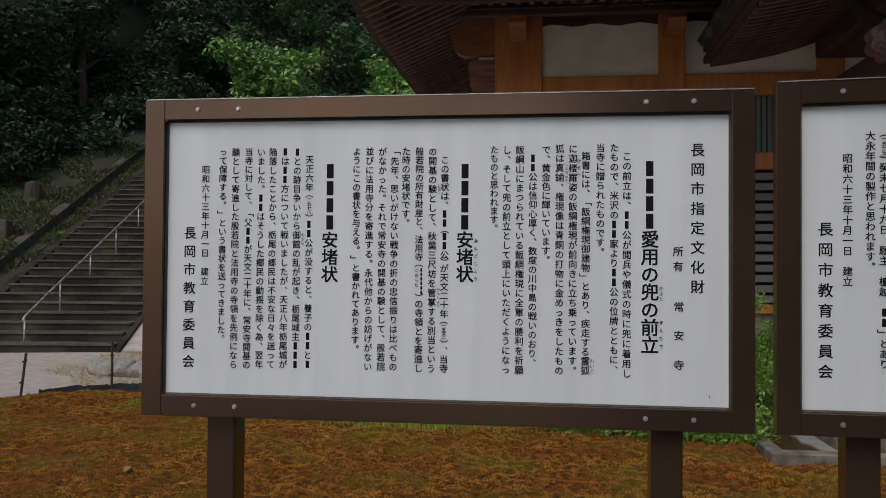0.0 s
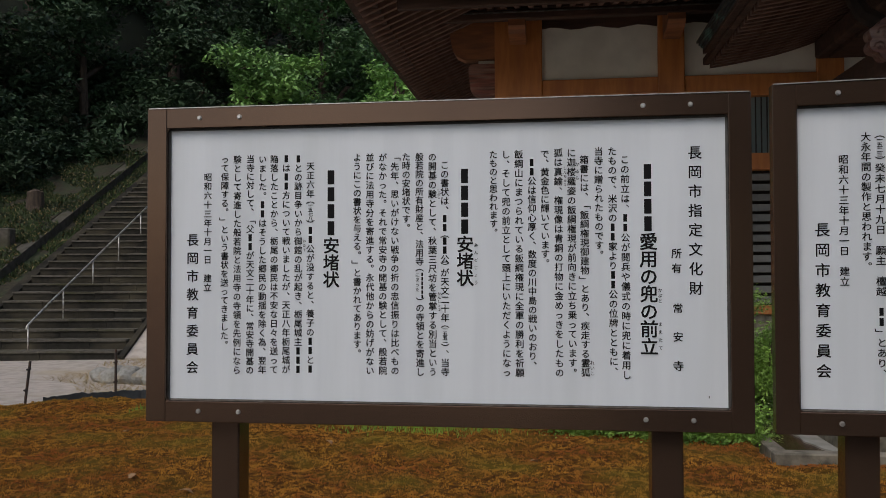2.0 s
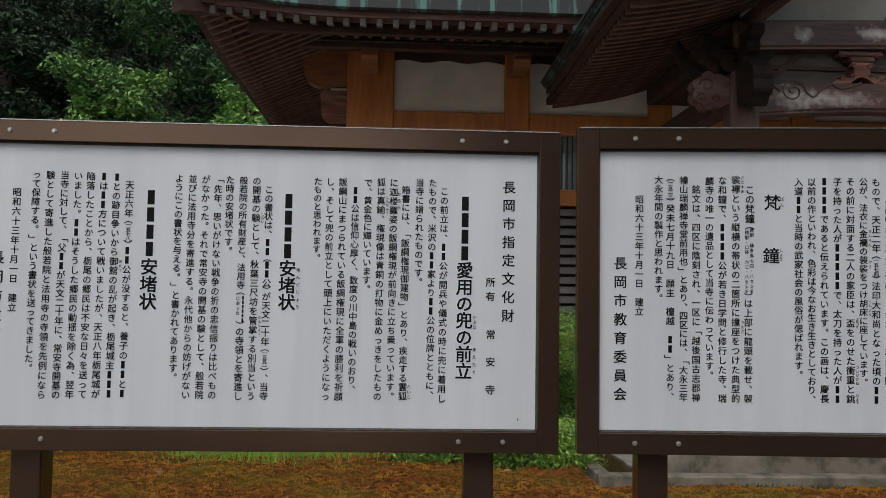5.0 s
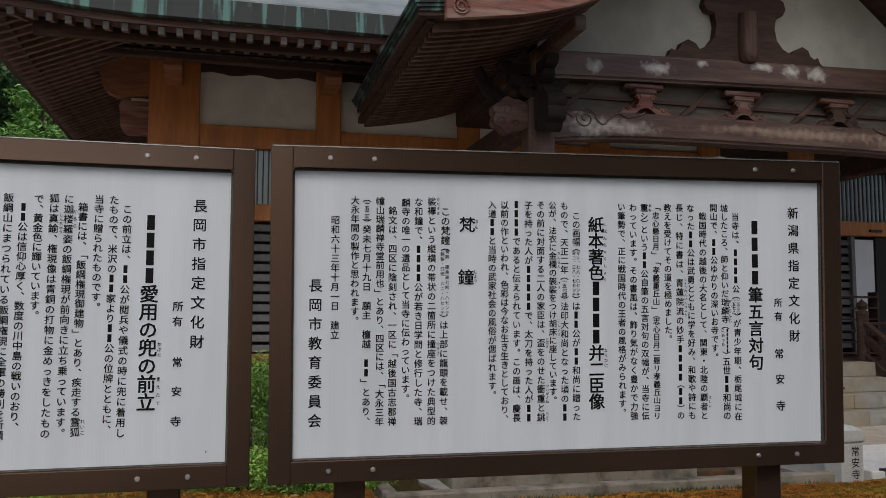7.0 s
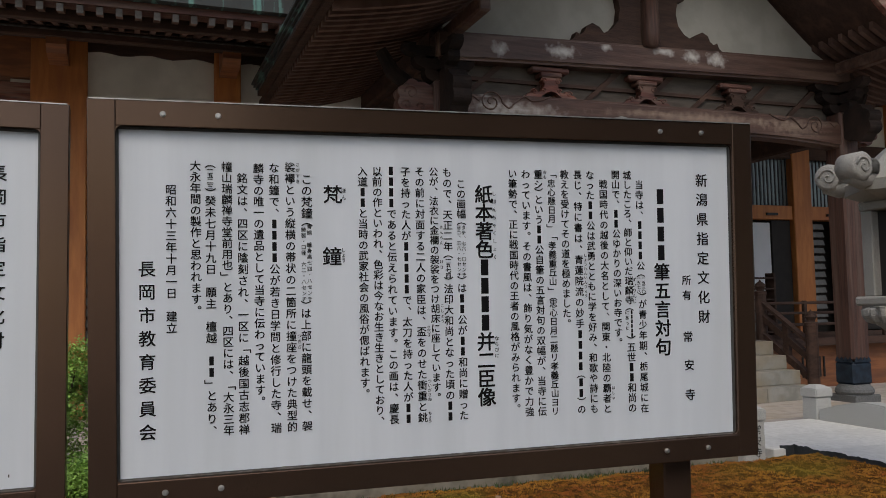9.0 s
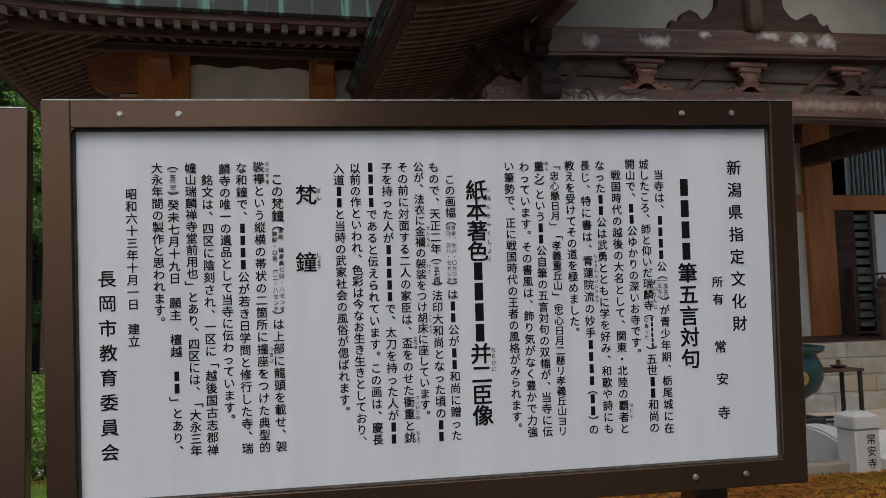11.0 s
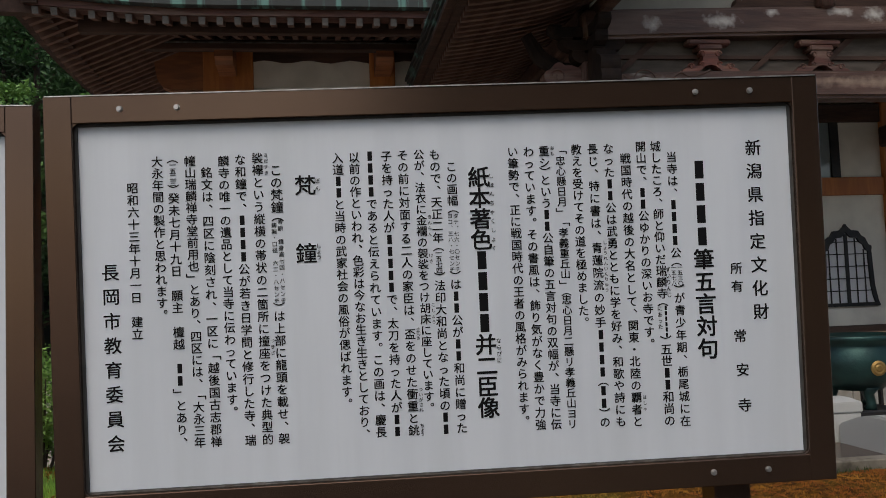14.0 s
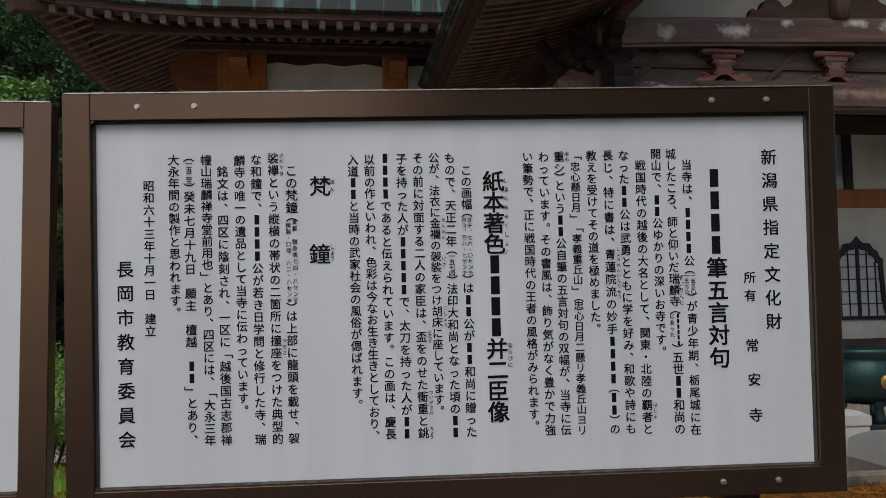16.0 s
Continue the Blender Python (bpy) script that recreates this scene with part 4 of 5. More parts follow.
    for x in (16.9, 18.9):
        boxed("hook", (x, x + 0.35, YH - 0.16, YH - 0.1, 3.8, 3.86), IRON, hall)
    # side wall of the hall inside, closing behind
    boxed("end_wall", (25, 25.3, 13, 30, -0.35, 8), DARKWOOD, hall)
    boxed("back_wall", (-0.06, 25, 29.8, 30, -0.35, 8), DARKWOOD, hall)


hall_front()

# ------------------------------------------------------------------ porch
YP = 10.4
XC = 10.45
COLS = (6.36, 14.62)
porch = thing("temple_porch", "timber temple porch with a curved gable, carved beams and a copper edge", "porch", kind="structure")


def porch_build():
    W = 0.22
    SX = 10.22
    for c in COLS:
        boxed("column", (c - W, c + W, YP - W, YP + W, 0.45, 5.2), COLWOOD, porch, 0.04)
        boxed("metal_shoe", (c - W - 0.015, c + W + 0.015, YP - W - 0.015, YP + W + 0.015, 0.0, 0.42), BLUEMETAL, porch, 0.04)
        bm = bmesh.new()
        for s in (-1, 1):
            for k in range(4):
                x = c - 0.15 + 0.1 * k
                plate(bm, [(x - 0.05, 0.419), (x + 0.05, 0.419), (x + 0.04, 0.47), (x, 0.52), (x - 0.04, 0.47)], 0.012, "xz", YP + s * (W + 0.009) - 0.006)
                yy = YP - 0.15 + 0.1 * k
                plate(bm, [(yy - 0.05, 0.419), (yy + 0.05, 0.419), (yy + 0.04, 0.47), (yy, 0.52), (yy - 0.04, 0.47)], 0.012, "yz", c + s * (W + 0.009) - 0.006)
        part("shoe_crest", bm, BLUEMETAL, porch)
        bm = bmesh.new()
        lathe(bm, [(0.32, 0), (0.35, 0.05), (0.34, 0.1), (0.29, 0.16), (0.27, 0.19)], 24, (c, YP, -0.19))
        box(bm, c - 0.32, c + 0.32, YP - 0.32, YP + 0.32, -0.345, -0.191, 0.015)
        part("stone_base", bm, DARKSTONE, porch)
    # lower rainbow beam with arched underside
    def rainbow(name, z0, z1, rise, x0, x1, y0, y1, material):
        lo, hi = [], []
        for k in range(25):
            s = k / 24
            e = 1 - (2 * s - 1) ** 4
            lo.append((x0 + (x1 - x0) * s, z0 + rise * e))
            hi.append((x0 + (x1 - x0) * s, z1 + rise * 0.55 * e))
        bm = ribbon(bmesh.new(), lo, hi, y0, y1)
        es = [e for e in bm.edges if len(e.link_faces) == 2 and e.calc_face_angle(0) > 1.2]
        bmesh.ops.bevel(bm, geom=es, offset=0.05, segments=3, affect="EDGES")
        return part(name, bm, material, porch, smooth=False)
    rainbow("lower_beam", 4.5, 5.0, 0.13, 6.5, 14.5, YP - 0.2, YP + 0.2, LOWERBEAM)
    upper = rainbow("upper_beam", 5.56, 6.03, 0.03, 6.2, 14.8, YP - 0.18, YP + 0.18, UPPERBEAM)
    for vert in upper.data.vertices:
        vert.co.z += 0.024 * (vert.co.x - 6.9)
    boxed("inner_beam", (6.4, 14.7, YP + 0.9, YP + 1.1, 4.95, 5.35), DARKWOOD, porch, 0.03)
    boxed("ceiling", (6.4, 14.7, YP + 0.2, YH - 0.5, 5.72, 5.78), DARKWOOD, porch)
    for c in COLS:
        boxed("side_beam", (c - 0.16, c + 0.16, YP + 0.28, YH - 0.2, 4.7, 5.15), DARKWOOD, porch, 0.04)
        boxed("side_beam", (c - 0.14, c + 0.14, YP + 0.2, YH - 0.2, 5.78, 6.15), DARKWOOD, porch, 0.04)
    def flow(p):
        """A smooth line through the points p."""
        p = [Vector(q) for q in p]
        p = [p[0]] + p + [p[-1]]
        out = []
        for a, b, c, d in zip(p, p[1:], p[2:], p[3:]):
            for k in range(5):
                s = k / 5
                out.append(0.5 * (2 * b + (c - a) * s + (2 * a - 5 * b + 4 * c - d) * s * s + (3 * b - a - 3 * c + d) * s ** 3))
        return out
    # carved scrolls on the lower beam ends
    for side in (-1, 1):
        bm = bmesh.new()
        cx = XC + side * 3.35
        pts = []
        for k in range(34):
            a = k * 0.33
            r = 0.2 - 0.0052 * k
            pts.append((cx + side * -r * math.cos(a), YP - 0.205, 4.9 + r * 0.95 * math.sin(a)))
        tube(bm, pts, 0.014, 5)
        tail = [(cx + side * -0.2, YP - 0.205, 4.9), (cx - side * 0.32, YP - 0.206, 4.82), (cx - side * 0.45, YP - 0.206, 4.93), (cx - side * 0.6, YP - 0.206, 5.02), (cx - side * 0.75, YP - 0.206, 4.96), (cx - side * 0.95, YP - 0.206, 5.0), (cx - side * 1.1, YP - 0.206, 5.07)]
        tube(bm, flow(tail), 0.016, 5)
        tail = [(cx + side * 0.2, YP - 0.205, 4.9), (cx + side * 0.34, YP - 0.206, 4.98), (cx + side * 0.45, YP - 0.206, 4.9), (cx + side * 0.52, YP - 0.206, 4.96)]
        tube(bm, flow(tail), 0.014, 5)
        part("carved_scroll", bm, BEAMWOOD, porch)
    # frog-leg struts between the beams
    def frog(cx, z0, h, w, y0, d, material, name="frog_leg_strut"):
        half = [(0.0, 1.0), (0.26, 1.0), (0.3, 0.86), (0.24, 0.74), (0.27, 0.5), (0.36, 0.3), (0.52, 0.27), (0.56, 0.38), (0.66, 0.36), (0.72, 0.22), (0.86, 0.18), (1.0, 0.0), (0.45, 0.0), (0.28, 0.16), (0.14, 0.3), (0.0, 0.34)]
        for s in (1, -1):
            bm = bmesh.new()
            plate(bm, [(cx + s * p[0] * w, z0 + p[1] * h) for p in half], d, "xz", y0)
            part(name, bm, material, porch)
    for cx, m in ((8.26, REDWOOD), (10.15, WORNWOOD), (12.1, DARKWOOD)):
        frog(cx, 5.06, 0.36, 0.5, YP - 0.1, 0.17, m)
        bm = bmesh.new()
        box(bm, cx - 0.2, cx + 0.2, YP - 0.13, YP + 0.13, 5.415, 5.5, 0.02)
        box(bm, cx - 0.36, cx + 0.36, YP - 0.1, YP + 0.1, 5.5, 5.6, 0.03)
        part("bracket_block", bm, WORNWOOD, porch)
        for side in (-1, 1):
            for ox, oz, r0 in ((0.13, 0.29, 0.06), (0.33, 0.09, 0.055), (0.14, 0.13, 0.045)):
                bm = bmesh.new()
                tube(bm, [(cx + side * (ox + (r0 - 0.0035 * q) * math.cos(q * 0.55)), YP - 0.103, 5.06 + oz + (r0 - 0.0035 * q) * math.sin(q * 0.55)) for q in range(14)], 0.013, 5)
                part("carved_scroll", bm, m, porch)
    boxed("dark_infill", (6.4, 14.5, YP + 0.12, YP + 0.17, 5.05, 6.05), INFILL, porch)
    for k in range(7):
        x = 6.75 + 1.1 * k
        bm = bmesh.new()
        plate(bm, [(x, 5.1), (x + 0.12, 5.1), (x + 0.8, 5.66), (x + 0.65, 5.66)], 0.05, "xz", YP + 0.06)
        part("diagonal_rib", bm, DARKWOOD, porch)
    boxed("middle_rail", (6.5, 14.5, YP + 0.075, YP + 0.118, 5.32, 5.38), DARKWOOD, porch)
    # gable: white plaster and the great strut
    def gable(x):
        """Height of the soffit line of the curved gable."""
        s = min(1.0, abs(x - XC) / 6.2)
        return 8.55 - 2.9 * smooth01(0.02, 0.86, s) + 0.28 * smooth01(0.8, 1.0, s)
    gx_ = [6.4 + (14.5 - 6.4) * k / 32 for k in range(33)]
    part("gable_plaster", ribbon(bmesh.new(), [(x, 5.98) for x in gx_], [(x, max(6.0, gable(x) + 0.1)) for x in gx_], YP + 0.05, YP + 0.12), GABLEPLASTER, porch)
    half = [(0.0, 2.4), (0.3, 2.4), (0.3, 1.3), (0.66, 1.28), (0.78, 1.22), (0.82, 1.08), (0.76, 0.97), (0.62, 0.93), (0.58, 0.72), (0.62, 0.5), (0.74, 0.35), (0.92, 0.26), (1.0, 0.36), (1.14, 0.42), (1.26, 0.36), (1.3, 0.26), (1.38, 0.2), (1.46, 0.24), (1.5, 0.14), (1.66, 0.0), (0, 0)]
    for s in (1, -1):
        bm = bmesh.new()
        plate(bm, [(SX + s * x, 6.04 + z + 0.024 * s * x) for x, z in half], 0.16, "xz", YP - 0.115)
        part("great_strut", bm, DARKWOOD, porch)
    bm = bmesh.new()
    lathe(bm, [(0.04, 0), (0.15, 0.04), (0.17, 0.2), (0.155, 0.9)], 14, (SX, YP - 0.16, 6.07))
    part("strut_boss", bm, COLWOOD, porch, smooth=True)
    # curved roof: profile across x, carried back to the hall
    X0, X1 = 3.98, 2 * XC - 3.98
    def under(x):
        d = abs(x - XC)
        z = 0.0
        for o in (-0.25, -0.1, 0.1, 0.25):
            z += 0.25 * float(np.interp(abs(d + o), (0, 1, 1.9, 2.43, 3.0, 3.5, 4.1, 4.9, 6.05, 6.6), (8.8, 8.52, 8.0, 7.57, 7.02, 6.58, 6.28, 6.03, 5.83, 5.78)))
        return z
    px_ = [X0 + (X1 - X0) * k / 60 for k in range(61)]
    lo = [(x, under(x) + 0.02) for x in px_]
    part("roof_boards", ribbon(bmesh.new(), lo, [(x, z + 0.06) for x, z in lo], 8.75, 14.4), DARKWOOD, porch)
    for j in range(4):
        part("roof_course", ribbon(bmesh.new(), [(XC + (x - XC) * (1 + 0.006 * j), z + 0.062 + 0.047 * j) for x, z in lo], [(XC + (x - XC) * (1 + 0.006 * j), z + 0.106 + 0.047 * j) for x, z in lo], 8.72 - 0.03 * j, 14.4), COPPER, porch)
    # bargeboard at the front
    bx_ = [4.31 + (2 * (XC - 4.31)) * k / 60 for k in range(61)]
    bl = [(x, under(x) - 0.02 - 0.06 * smooth01(6.0, 3.5, abs(x - XC))) for x in bx_]
    bh = [(x, under(x) + 0.30) for x in bx_]
    part("bargeboard", ribbon(bmesh.new(), [(x, z - 0.09) for x, z in bl], bh, 8.50, 8.615), REDWOOD, porch, "worn reddish carved bargeboard")
    bm = bmesh.new()
    for r in (0.11, 0.06):
        tube(bm, [(4.52 + r * math.cos(a * 0.5), 8.497, under(4.5) + 0.06 + r * math.sin(a * 0.5)) for a in range(13)], 0.02, 5)
    part("carved_scroll", bm, REDWOOD, porch)
    # rafters under the side eaves
    for s in (-1, 1):
        raft = None
        for k in range(27):
            m = Matrix.Translation((0, 9.05 + 0.235 * k, 0))
            if raft is None:
                a = XC + s * (XC - 4.25)
                b = XC + s * 3.6
                xs = [a + (b - a) * q / 8 for q in range(9)]
                raft = part("rafter", ribbon(bmesh.new(), [(x, under(x) - 0.11) for x in xs], [(x, under(x) + 0.01) for x in xs], -0.045, 0.045), RAFTER, porch)
                raft.matrix_local = m
            else:
                twin("rafter", raft, m, porch)
        e = XC + s * (XC - 4.18)
        boxed("eave_fascia", (e - 0.06, e + 0.06, 8.9, YH, under(e) - 0.03, under(e) + 0.1), DARKWOOD, porch)
    # big nosings and bracket clusters on the columns
    def lobes(n, r, wave, x0, z0, x1):
        """A lobed carved outline: a round head of n lobes with a straight neck back to x0."""
        pts = [(x0, z0 + r * 0.75), (x0, z0 - r * 0.75)]
        for k in range(41):
            a = -2.2 + 4.4 * k / 40
            q = r * (1 + wave * abs(math.sin(n * a * 0.5)))
            pts.append((x1 + q * math.cos(a), z0 + q * math.sin(a)))
        return pts
    for c, s in ((COLS[0], -1), (COLS[1], 1)):
        # beam end carved as a lobed cloud, beside the column
        bm = bmesh.new()
        plate(bm, [(c + s * x, z) for x, z in lobes(7, 0.25, 0.22, 0.2, 4.9, 0.52)], 0.26, "xz", YP - 0.13)
        nos = part("carved_nosing", bm, WORNWOOD, porch, "reddish carved beam nosing")
        for ox, oz, r0 in ((0.58, 4.98, 0.12), (0.66, 4.78, 0.09), (0.42, 4.76, 0.08)):
            bm = bmesh.new()
            tube(bm, [(c + s * (ox + (r0 - 0.006 * q) * math.cos(q * 0.5)), YP - 0.135, oz + (r0 - 0.006 * q) * math.sin(q * 0.5)) for q in range(15)], 0.018, 5)
            part("carved_scroll", bm, WORNWOOD, nos)
        # the same towards the front
        bm = bmesh.new()
        plate(bm, [(YP - x, z) for x, z in lobes(7, 0.3, 0.2, 0.2, 4.92, 0.5)], 0.3, "yz", c - 0.15)
        part("carved_nosing", bm, SHADEWOOD, porch)
        # stepped bracket sets, each arm with drooping rounded ends
        for k in range(3):
            w = 0.34 + 0.17 * k
            z = 5.2 + 0.2 * k
            arm = [(-w, z + 0.16), (-w, z + 0.1), (-w * 0.9, z + 0.04), (-w * 0.7, z), (w * 0.7, z), (w * 0.9, z + 0.04), (w, z + 0.1), (w, z + 0.16)]
            bm = bmesh.new()
            plate(bm, [(c + x, zz) for x, zz in arm], 0.2, "xz", YP - 0.1)
            part("bracket_arm", bm, SHADEWOOD, porch)
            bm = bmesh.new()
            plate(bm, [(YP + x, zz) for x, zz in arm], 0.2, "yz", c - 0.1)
            part("bracket_arm", bm, SHADEWOOD, porch)
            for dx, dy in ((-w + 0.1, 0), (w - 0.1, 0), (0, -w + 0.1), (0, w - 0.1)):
                boxed("bearing_block", (c + dx - 0.1, c + dx + 0.1, YP + dy - 0.1, YP + dy + 0.1, z + 0.161, z + 0.2), SHADEWOOD, porch, 0.01)
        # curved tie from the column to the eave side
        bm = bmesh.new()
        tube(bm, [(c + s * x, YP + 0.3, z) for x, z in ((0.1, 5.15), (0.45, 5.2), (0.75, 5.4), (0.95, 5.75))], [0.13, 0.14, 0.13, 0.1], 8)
        part("curved_tie", bm, SHADEWOOD, porch)
        # purlin end that carries the bargeboard
        e = c - s * 0.14
        boxed("purlin_end", (e - 0.1, e + 0.1, 8.98, YP + 0.6, 5.92, 6.16), BEAMWOOD, porch, 0.03)


porch_build()


# ------------------------------------------------------------------ stone steps and railing
def porch_steps():
    st = thing("stone_steps", "broad grey stone steps leading up to the temple veranda", "steps", kind="structure")
    y = 10.95
    for k in range(4):
        n = 5
        for j in range(n):
            x0 = 8.4 + (14.2 - 8.4) * j / n
            boxed("step_slab", (x0 + 0.004, x0 + (14.2 - 8.4) / n - 0.004, y + 0.36 * k, 12.45, -0.33 + 0.277 * k, -0.333 + 0.277 * (k + 1)), STEPSTONE, st, 0.01)
    r = thing("stair_railing", "dark wooden stair railing with onion-topped posts beside the steps", "railing")
    for (yy, z0, z1) in ((11.2, -0.06, 1.30), (12.6, 0.78, 1.95)):
        bm = bmesh.new()
        lathe(bm, [(0.12, 0), (0.12, z1 - z0 - 0.22), (0.13, z1 - z0 - 0.2), (0.13, z1 - z0 - 0.14), (0.08, z1 - z0 - 0.12), (0.08, z1 - z0 - 0.09), (0.12, z1 - z0 - 0.03), (0.10, z1 - z0 + 0.03), (0.03, z1 - z0 + 0.08), (0.008, z1 - z0 + 0.12)], 14, (14.42, yy, z0))
        part("newel_post", bm, DARKWOOD, r, smooth=False)
    for dz, w, h in ((0.78, 0.07, 0.07), (0.42, 0.06, 0.15), (0.02, 0.06, 0.16)):
        bm = bmesh.new()
        plate(bm, [(11.2, -0.08 + dz), (12.6, 0.80 + dz), (12.6, 0.80 + dz + h), (11.2, -0.08 + dz + h)], w * 2, "yz", 14.42 - w)
        part("sloping_rail", bm, DARKWOOD, r)
    bm = bmesh.new()
    plate(bm, [(11.8, 0.3), (11.95, 0.4), (11.95, 1.15), (11.8, 1.05)], 0.1, "yz", 14.37)
    part("baluster", bm, DARKWOOD, r)
    v = thing("veranda_railing", "low dark wooden railing along the temple veranda", "railing")
    for z in (1.05, 1.3, 1.52):
        boxed("rail", (14.5, 18.0, 12.5, 12.56, z, z + 0.06), DARKWOOD, v, 0.01)
    for x in (15.5, 16.6, 17.8):
        boxed("rail_post", (x, x + 0.09, 12.49, 12.57, 0.78, 1.6), DARKWOOD, v, 0.01)


porch_steps()


# ------------------------------------------------------------------ channel and stone bridge
def channel():
    k = thing("channel_kerb", "low stained concrete kerb around a shallow water channel", "kerb", kind="structure")
    boxed("front_kerb", (2.86, 7.5, 4.975, 5.135, -0.45, 0.11), CONCRETE, k, 0.012)
    boxed("side_kerb", (2.86, 2.99, 5.137, 8.2, -0.45, 0.11), CONCRETE, k, 0.012)
    boxed("back_wall", (3.64, 6.3, 5.72, 5.86, -0.45, 0.16), CONCRETE, k, 0.015)
    boxed("side_wall", (6.16, 6.3, 5.862, 6.62, -0.45, 0.16), CONCRETE, k, 0.015)
    boxed("back_wall", (6.302, 7.5, 6.5, 6.62, -0.45, 0.04), CONCRETE, k, 0.015)
    boxed("side_wall", (3.64, 3.78, 5.862, 8.2, -0.45, 0.16), CONCRETE, k, 0.015)
    boxed("front_kerb", (10.6, 16, 4.975, 5.135, -0.45, 0.11), CONCRETE, k, 0.012)
    boxed("back_wall", (10.6, 16, 6.5, 6.7, -0.45, 0.2), CONCRETE, k, 0.015)
    bm = bmesh.new()
    bm.faces.new([bm.verts.new(p) for p in ((2.98, 5.12, -0.04), (7.7, 5.12, -0.04), (7.7, 6.52, -0.04), (6.29, 6.52, -0.04), (6.29, 5.73, -0.04), (3.65, 5.73, -0.04), (3.65, 8.2, -0.04), (2.98, 8.2, -0.04))])
    tagged(part("water", bm, water), "still brown water in the shallow channel", "water", kind="structure")
    bm = bmesh.new()
    plate(bm, [(3.66, 5.5), (3.58, 5.76), (3.5, 5.9), (3.48, 6.05), (3.43, 6.2), (3.45, 6.4), (3.42, 6.7), (3.4, 7.6), (3.66, 7.6)], 0.05, "xy", -0.075)
    tagged(part("silt_bank", bm, STEPSTONE), "pale dried silt showing above the channel water", "silt", kind="structure")


channel()


def bridge_post(x, y, h, label, w=0.26):
    p = thing("bridge_post", label, "stone post", "bridge posts", at=(x, y, 0))
    boxed("shaft", (-w / 2, w / 2, -w / 2, w / 2, -0.05, h - 0.15), GRANITE, p, 0.012)
    bm = box(bmesh.new(), -w / 2 - 0.015, w / 2 + 0.015, -w / 2 - 0.015, w / 2 + 0.015, h - 0.145, h - 0.03)
    bmesh.ops.bevel(bm, geom=[e for e in bm.edges], offset=0.012, segments=2, affect="EDGES")
    part("cap", bm, GRANITE, p)
    bm = bmesh.new()
    lo = [bm.verts.new((sx * (w / 2), sy * (w / 2), h - 0.031)) for sx, sy in ((-1, -1), (1, -1), (1, 1), (-1, 1))]
    hi = [bm.verts.new((sx * (w / 4), sy * (w / 4), h + 0.01)) for sx, sy in ((-1, -1), (1, -1), (1, 1), (-1, 1))]
    bm.faces.new(hi)
    for k in range(4):
        bm.faces.new((lo[k], lo[(k + 1) % 4], hi[(k + 1) % 4], hi[k]))
    part("crown", bm, GRANITE, p)
    return p


name_post = bridge_post(7.50, 5.0, 0.56, "pale granite bridge post with the temple's name cut in black")
BOLD = ((0, 0, 0), (0.002, 0.0004, 0), (0, 0.0008, 0.002))
font_curve2 = bpy.data.curves.new("glyph", "FONT")
font_ob2 = bpy.data.objects.new("glyph", font_curve2)
scene.collection.objects.link(font_ob2)
for k, ch in enumerate("常安寺"):
    font_curve2.body, font_curve2.size, font_curve2.resolution_u = ch, 0.1, 2
    bpy.context.view_layer.update()
    ev = font_ob2.evaluated_get(bpy.context.evaluated_depsgraph_get())
    tm = ev.to_mesh()
    me = bpy.data.meshes.new("carved_character")
    me.from_pydata([(v.co.x - 0.02 + ox, -0.1315 - oy, v.co.y + 0.29 - 0.112 * k + oz) for ox, oy, oz in BOLD for v in tm.vertices], [], [tuple(q + j * len(tm.vertices) for q in p.vertices) for j in range(len(BOLD)) for p in tm.polygons])
    ev.to_mesh_clear()
    link("carved_character", me, INK, name_post)
bpy.data.objects.remove(font_ob2)
bridge_post(7.70, 6.75, 0.41, "pale granite bridge post beside the water channel", 0.34)
bridge_post(10.33, 6.95, 0.46, "grey granite bridge post in front of the temple steps", 0.26)
bridge_post(10.32, 5.0, 0.52, "grey granite bridge post at the near end of the bridge", 0.30)


def parapet(x, far, label):
    bm = bmesh.new()
    ys = [5.16 + (far - 5.16) * k / 16 for k in range(17)]
    out = [(y, 0.16 + 0.16 * math.sin(math.pi * k / 16)) for k, y in enumerate(ys)]
    plate(bm, [(5.16, -0.1)] + out + [(far, -0.1)], 0.24, "yz", x - 0.12)
    bmesh.ops.bevel(bm, geom=[e for e in bm.edges if len(e.link_faces) == 2 and e.calc_face_angle(0) > 1.2], offset=0.02, segments=2, affect="EDGES")
    tagged(part("bridge_parapet", bm, GRANITE), label, "parapet", "bridge parapets")


parapet(7.70, 6.57, "low arched granite parapet of the small stone bridge")
parapet(10.32, 6.80, "low arched granite parapet of the small stone bridge")

pv = thing("paving", "pale granite paving slabs of the approach and the bridge", "paving", kind="structure")
slab = None
for i in range(3):
    for j in range(5):
        x0, y0 = 7.86 + i * 0.83, 2.2 + j * 0.952
        if x0 < 8.2 and y0 < 4.9:
            x0 = 8.22
            m = Matrix.Translation((x0, y0, -0.06)) @ Matrix.Diagonal((0.565, 1, 1, 1))
        else:
            m = Matrix.Translation((x0, y0, -0.06))
        if slab is None:
            slab = boxed("slab", (0.003, 0.827, 0.003, 0.949, 0, 0.085), PAVING, pv, 0.006)
            slab.matrix_local = m
        else:
            twin("slab", slab, m, pv)
boxed("kerb_block", (7.82, 8.2, 4.98, 5.2, -0.06, 0.10), PAVING, pv, 0.01)
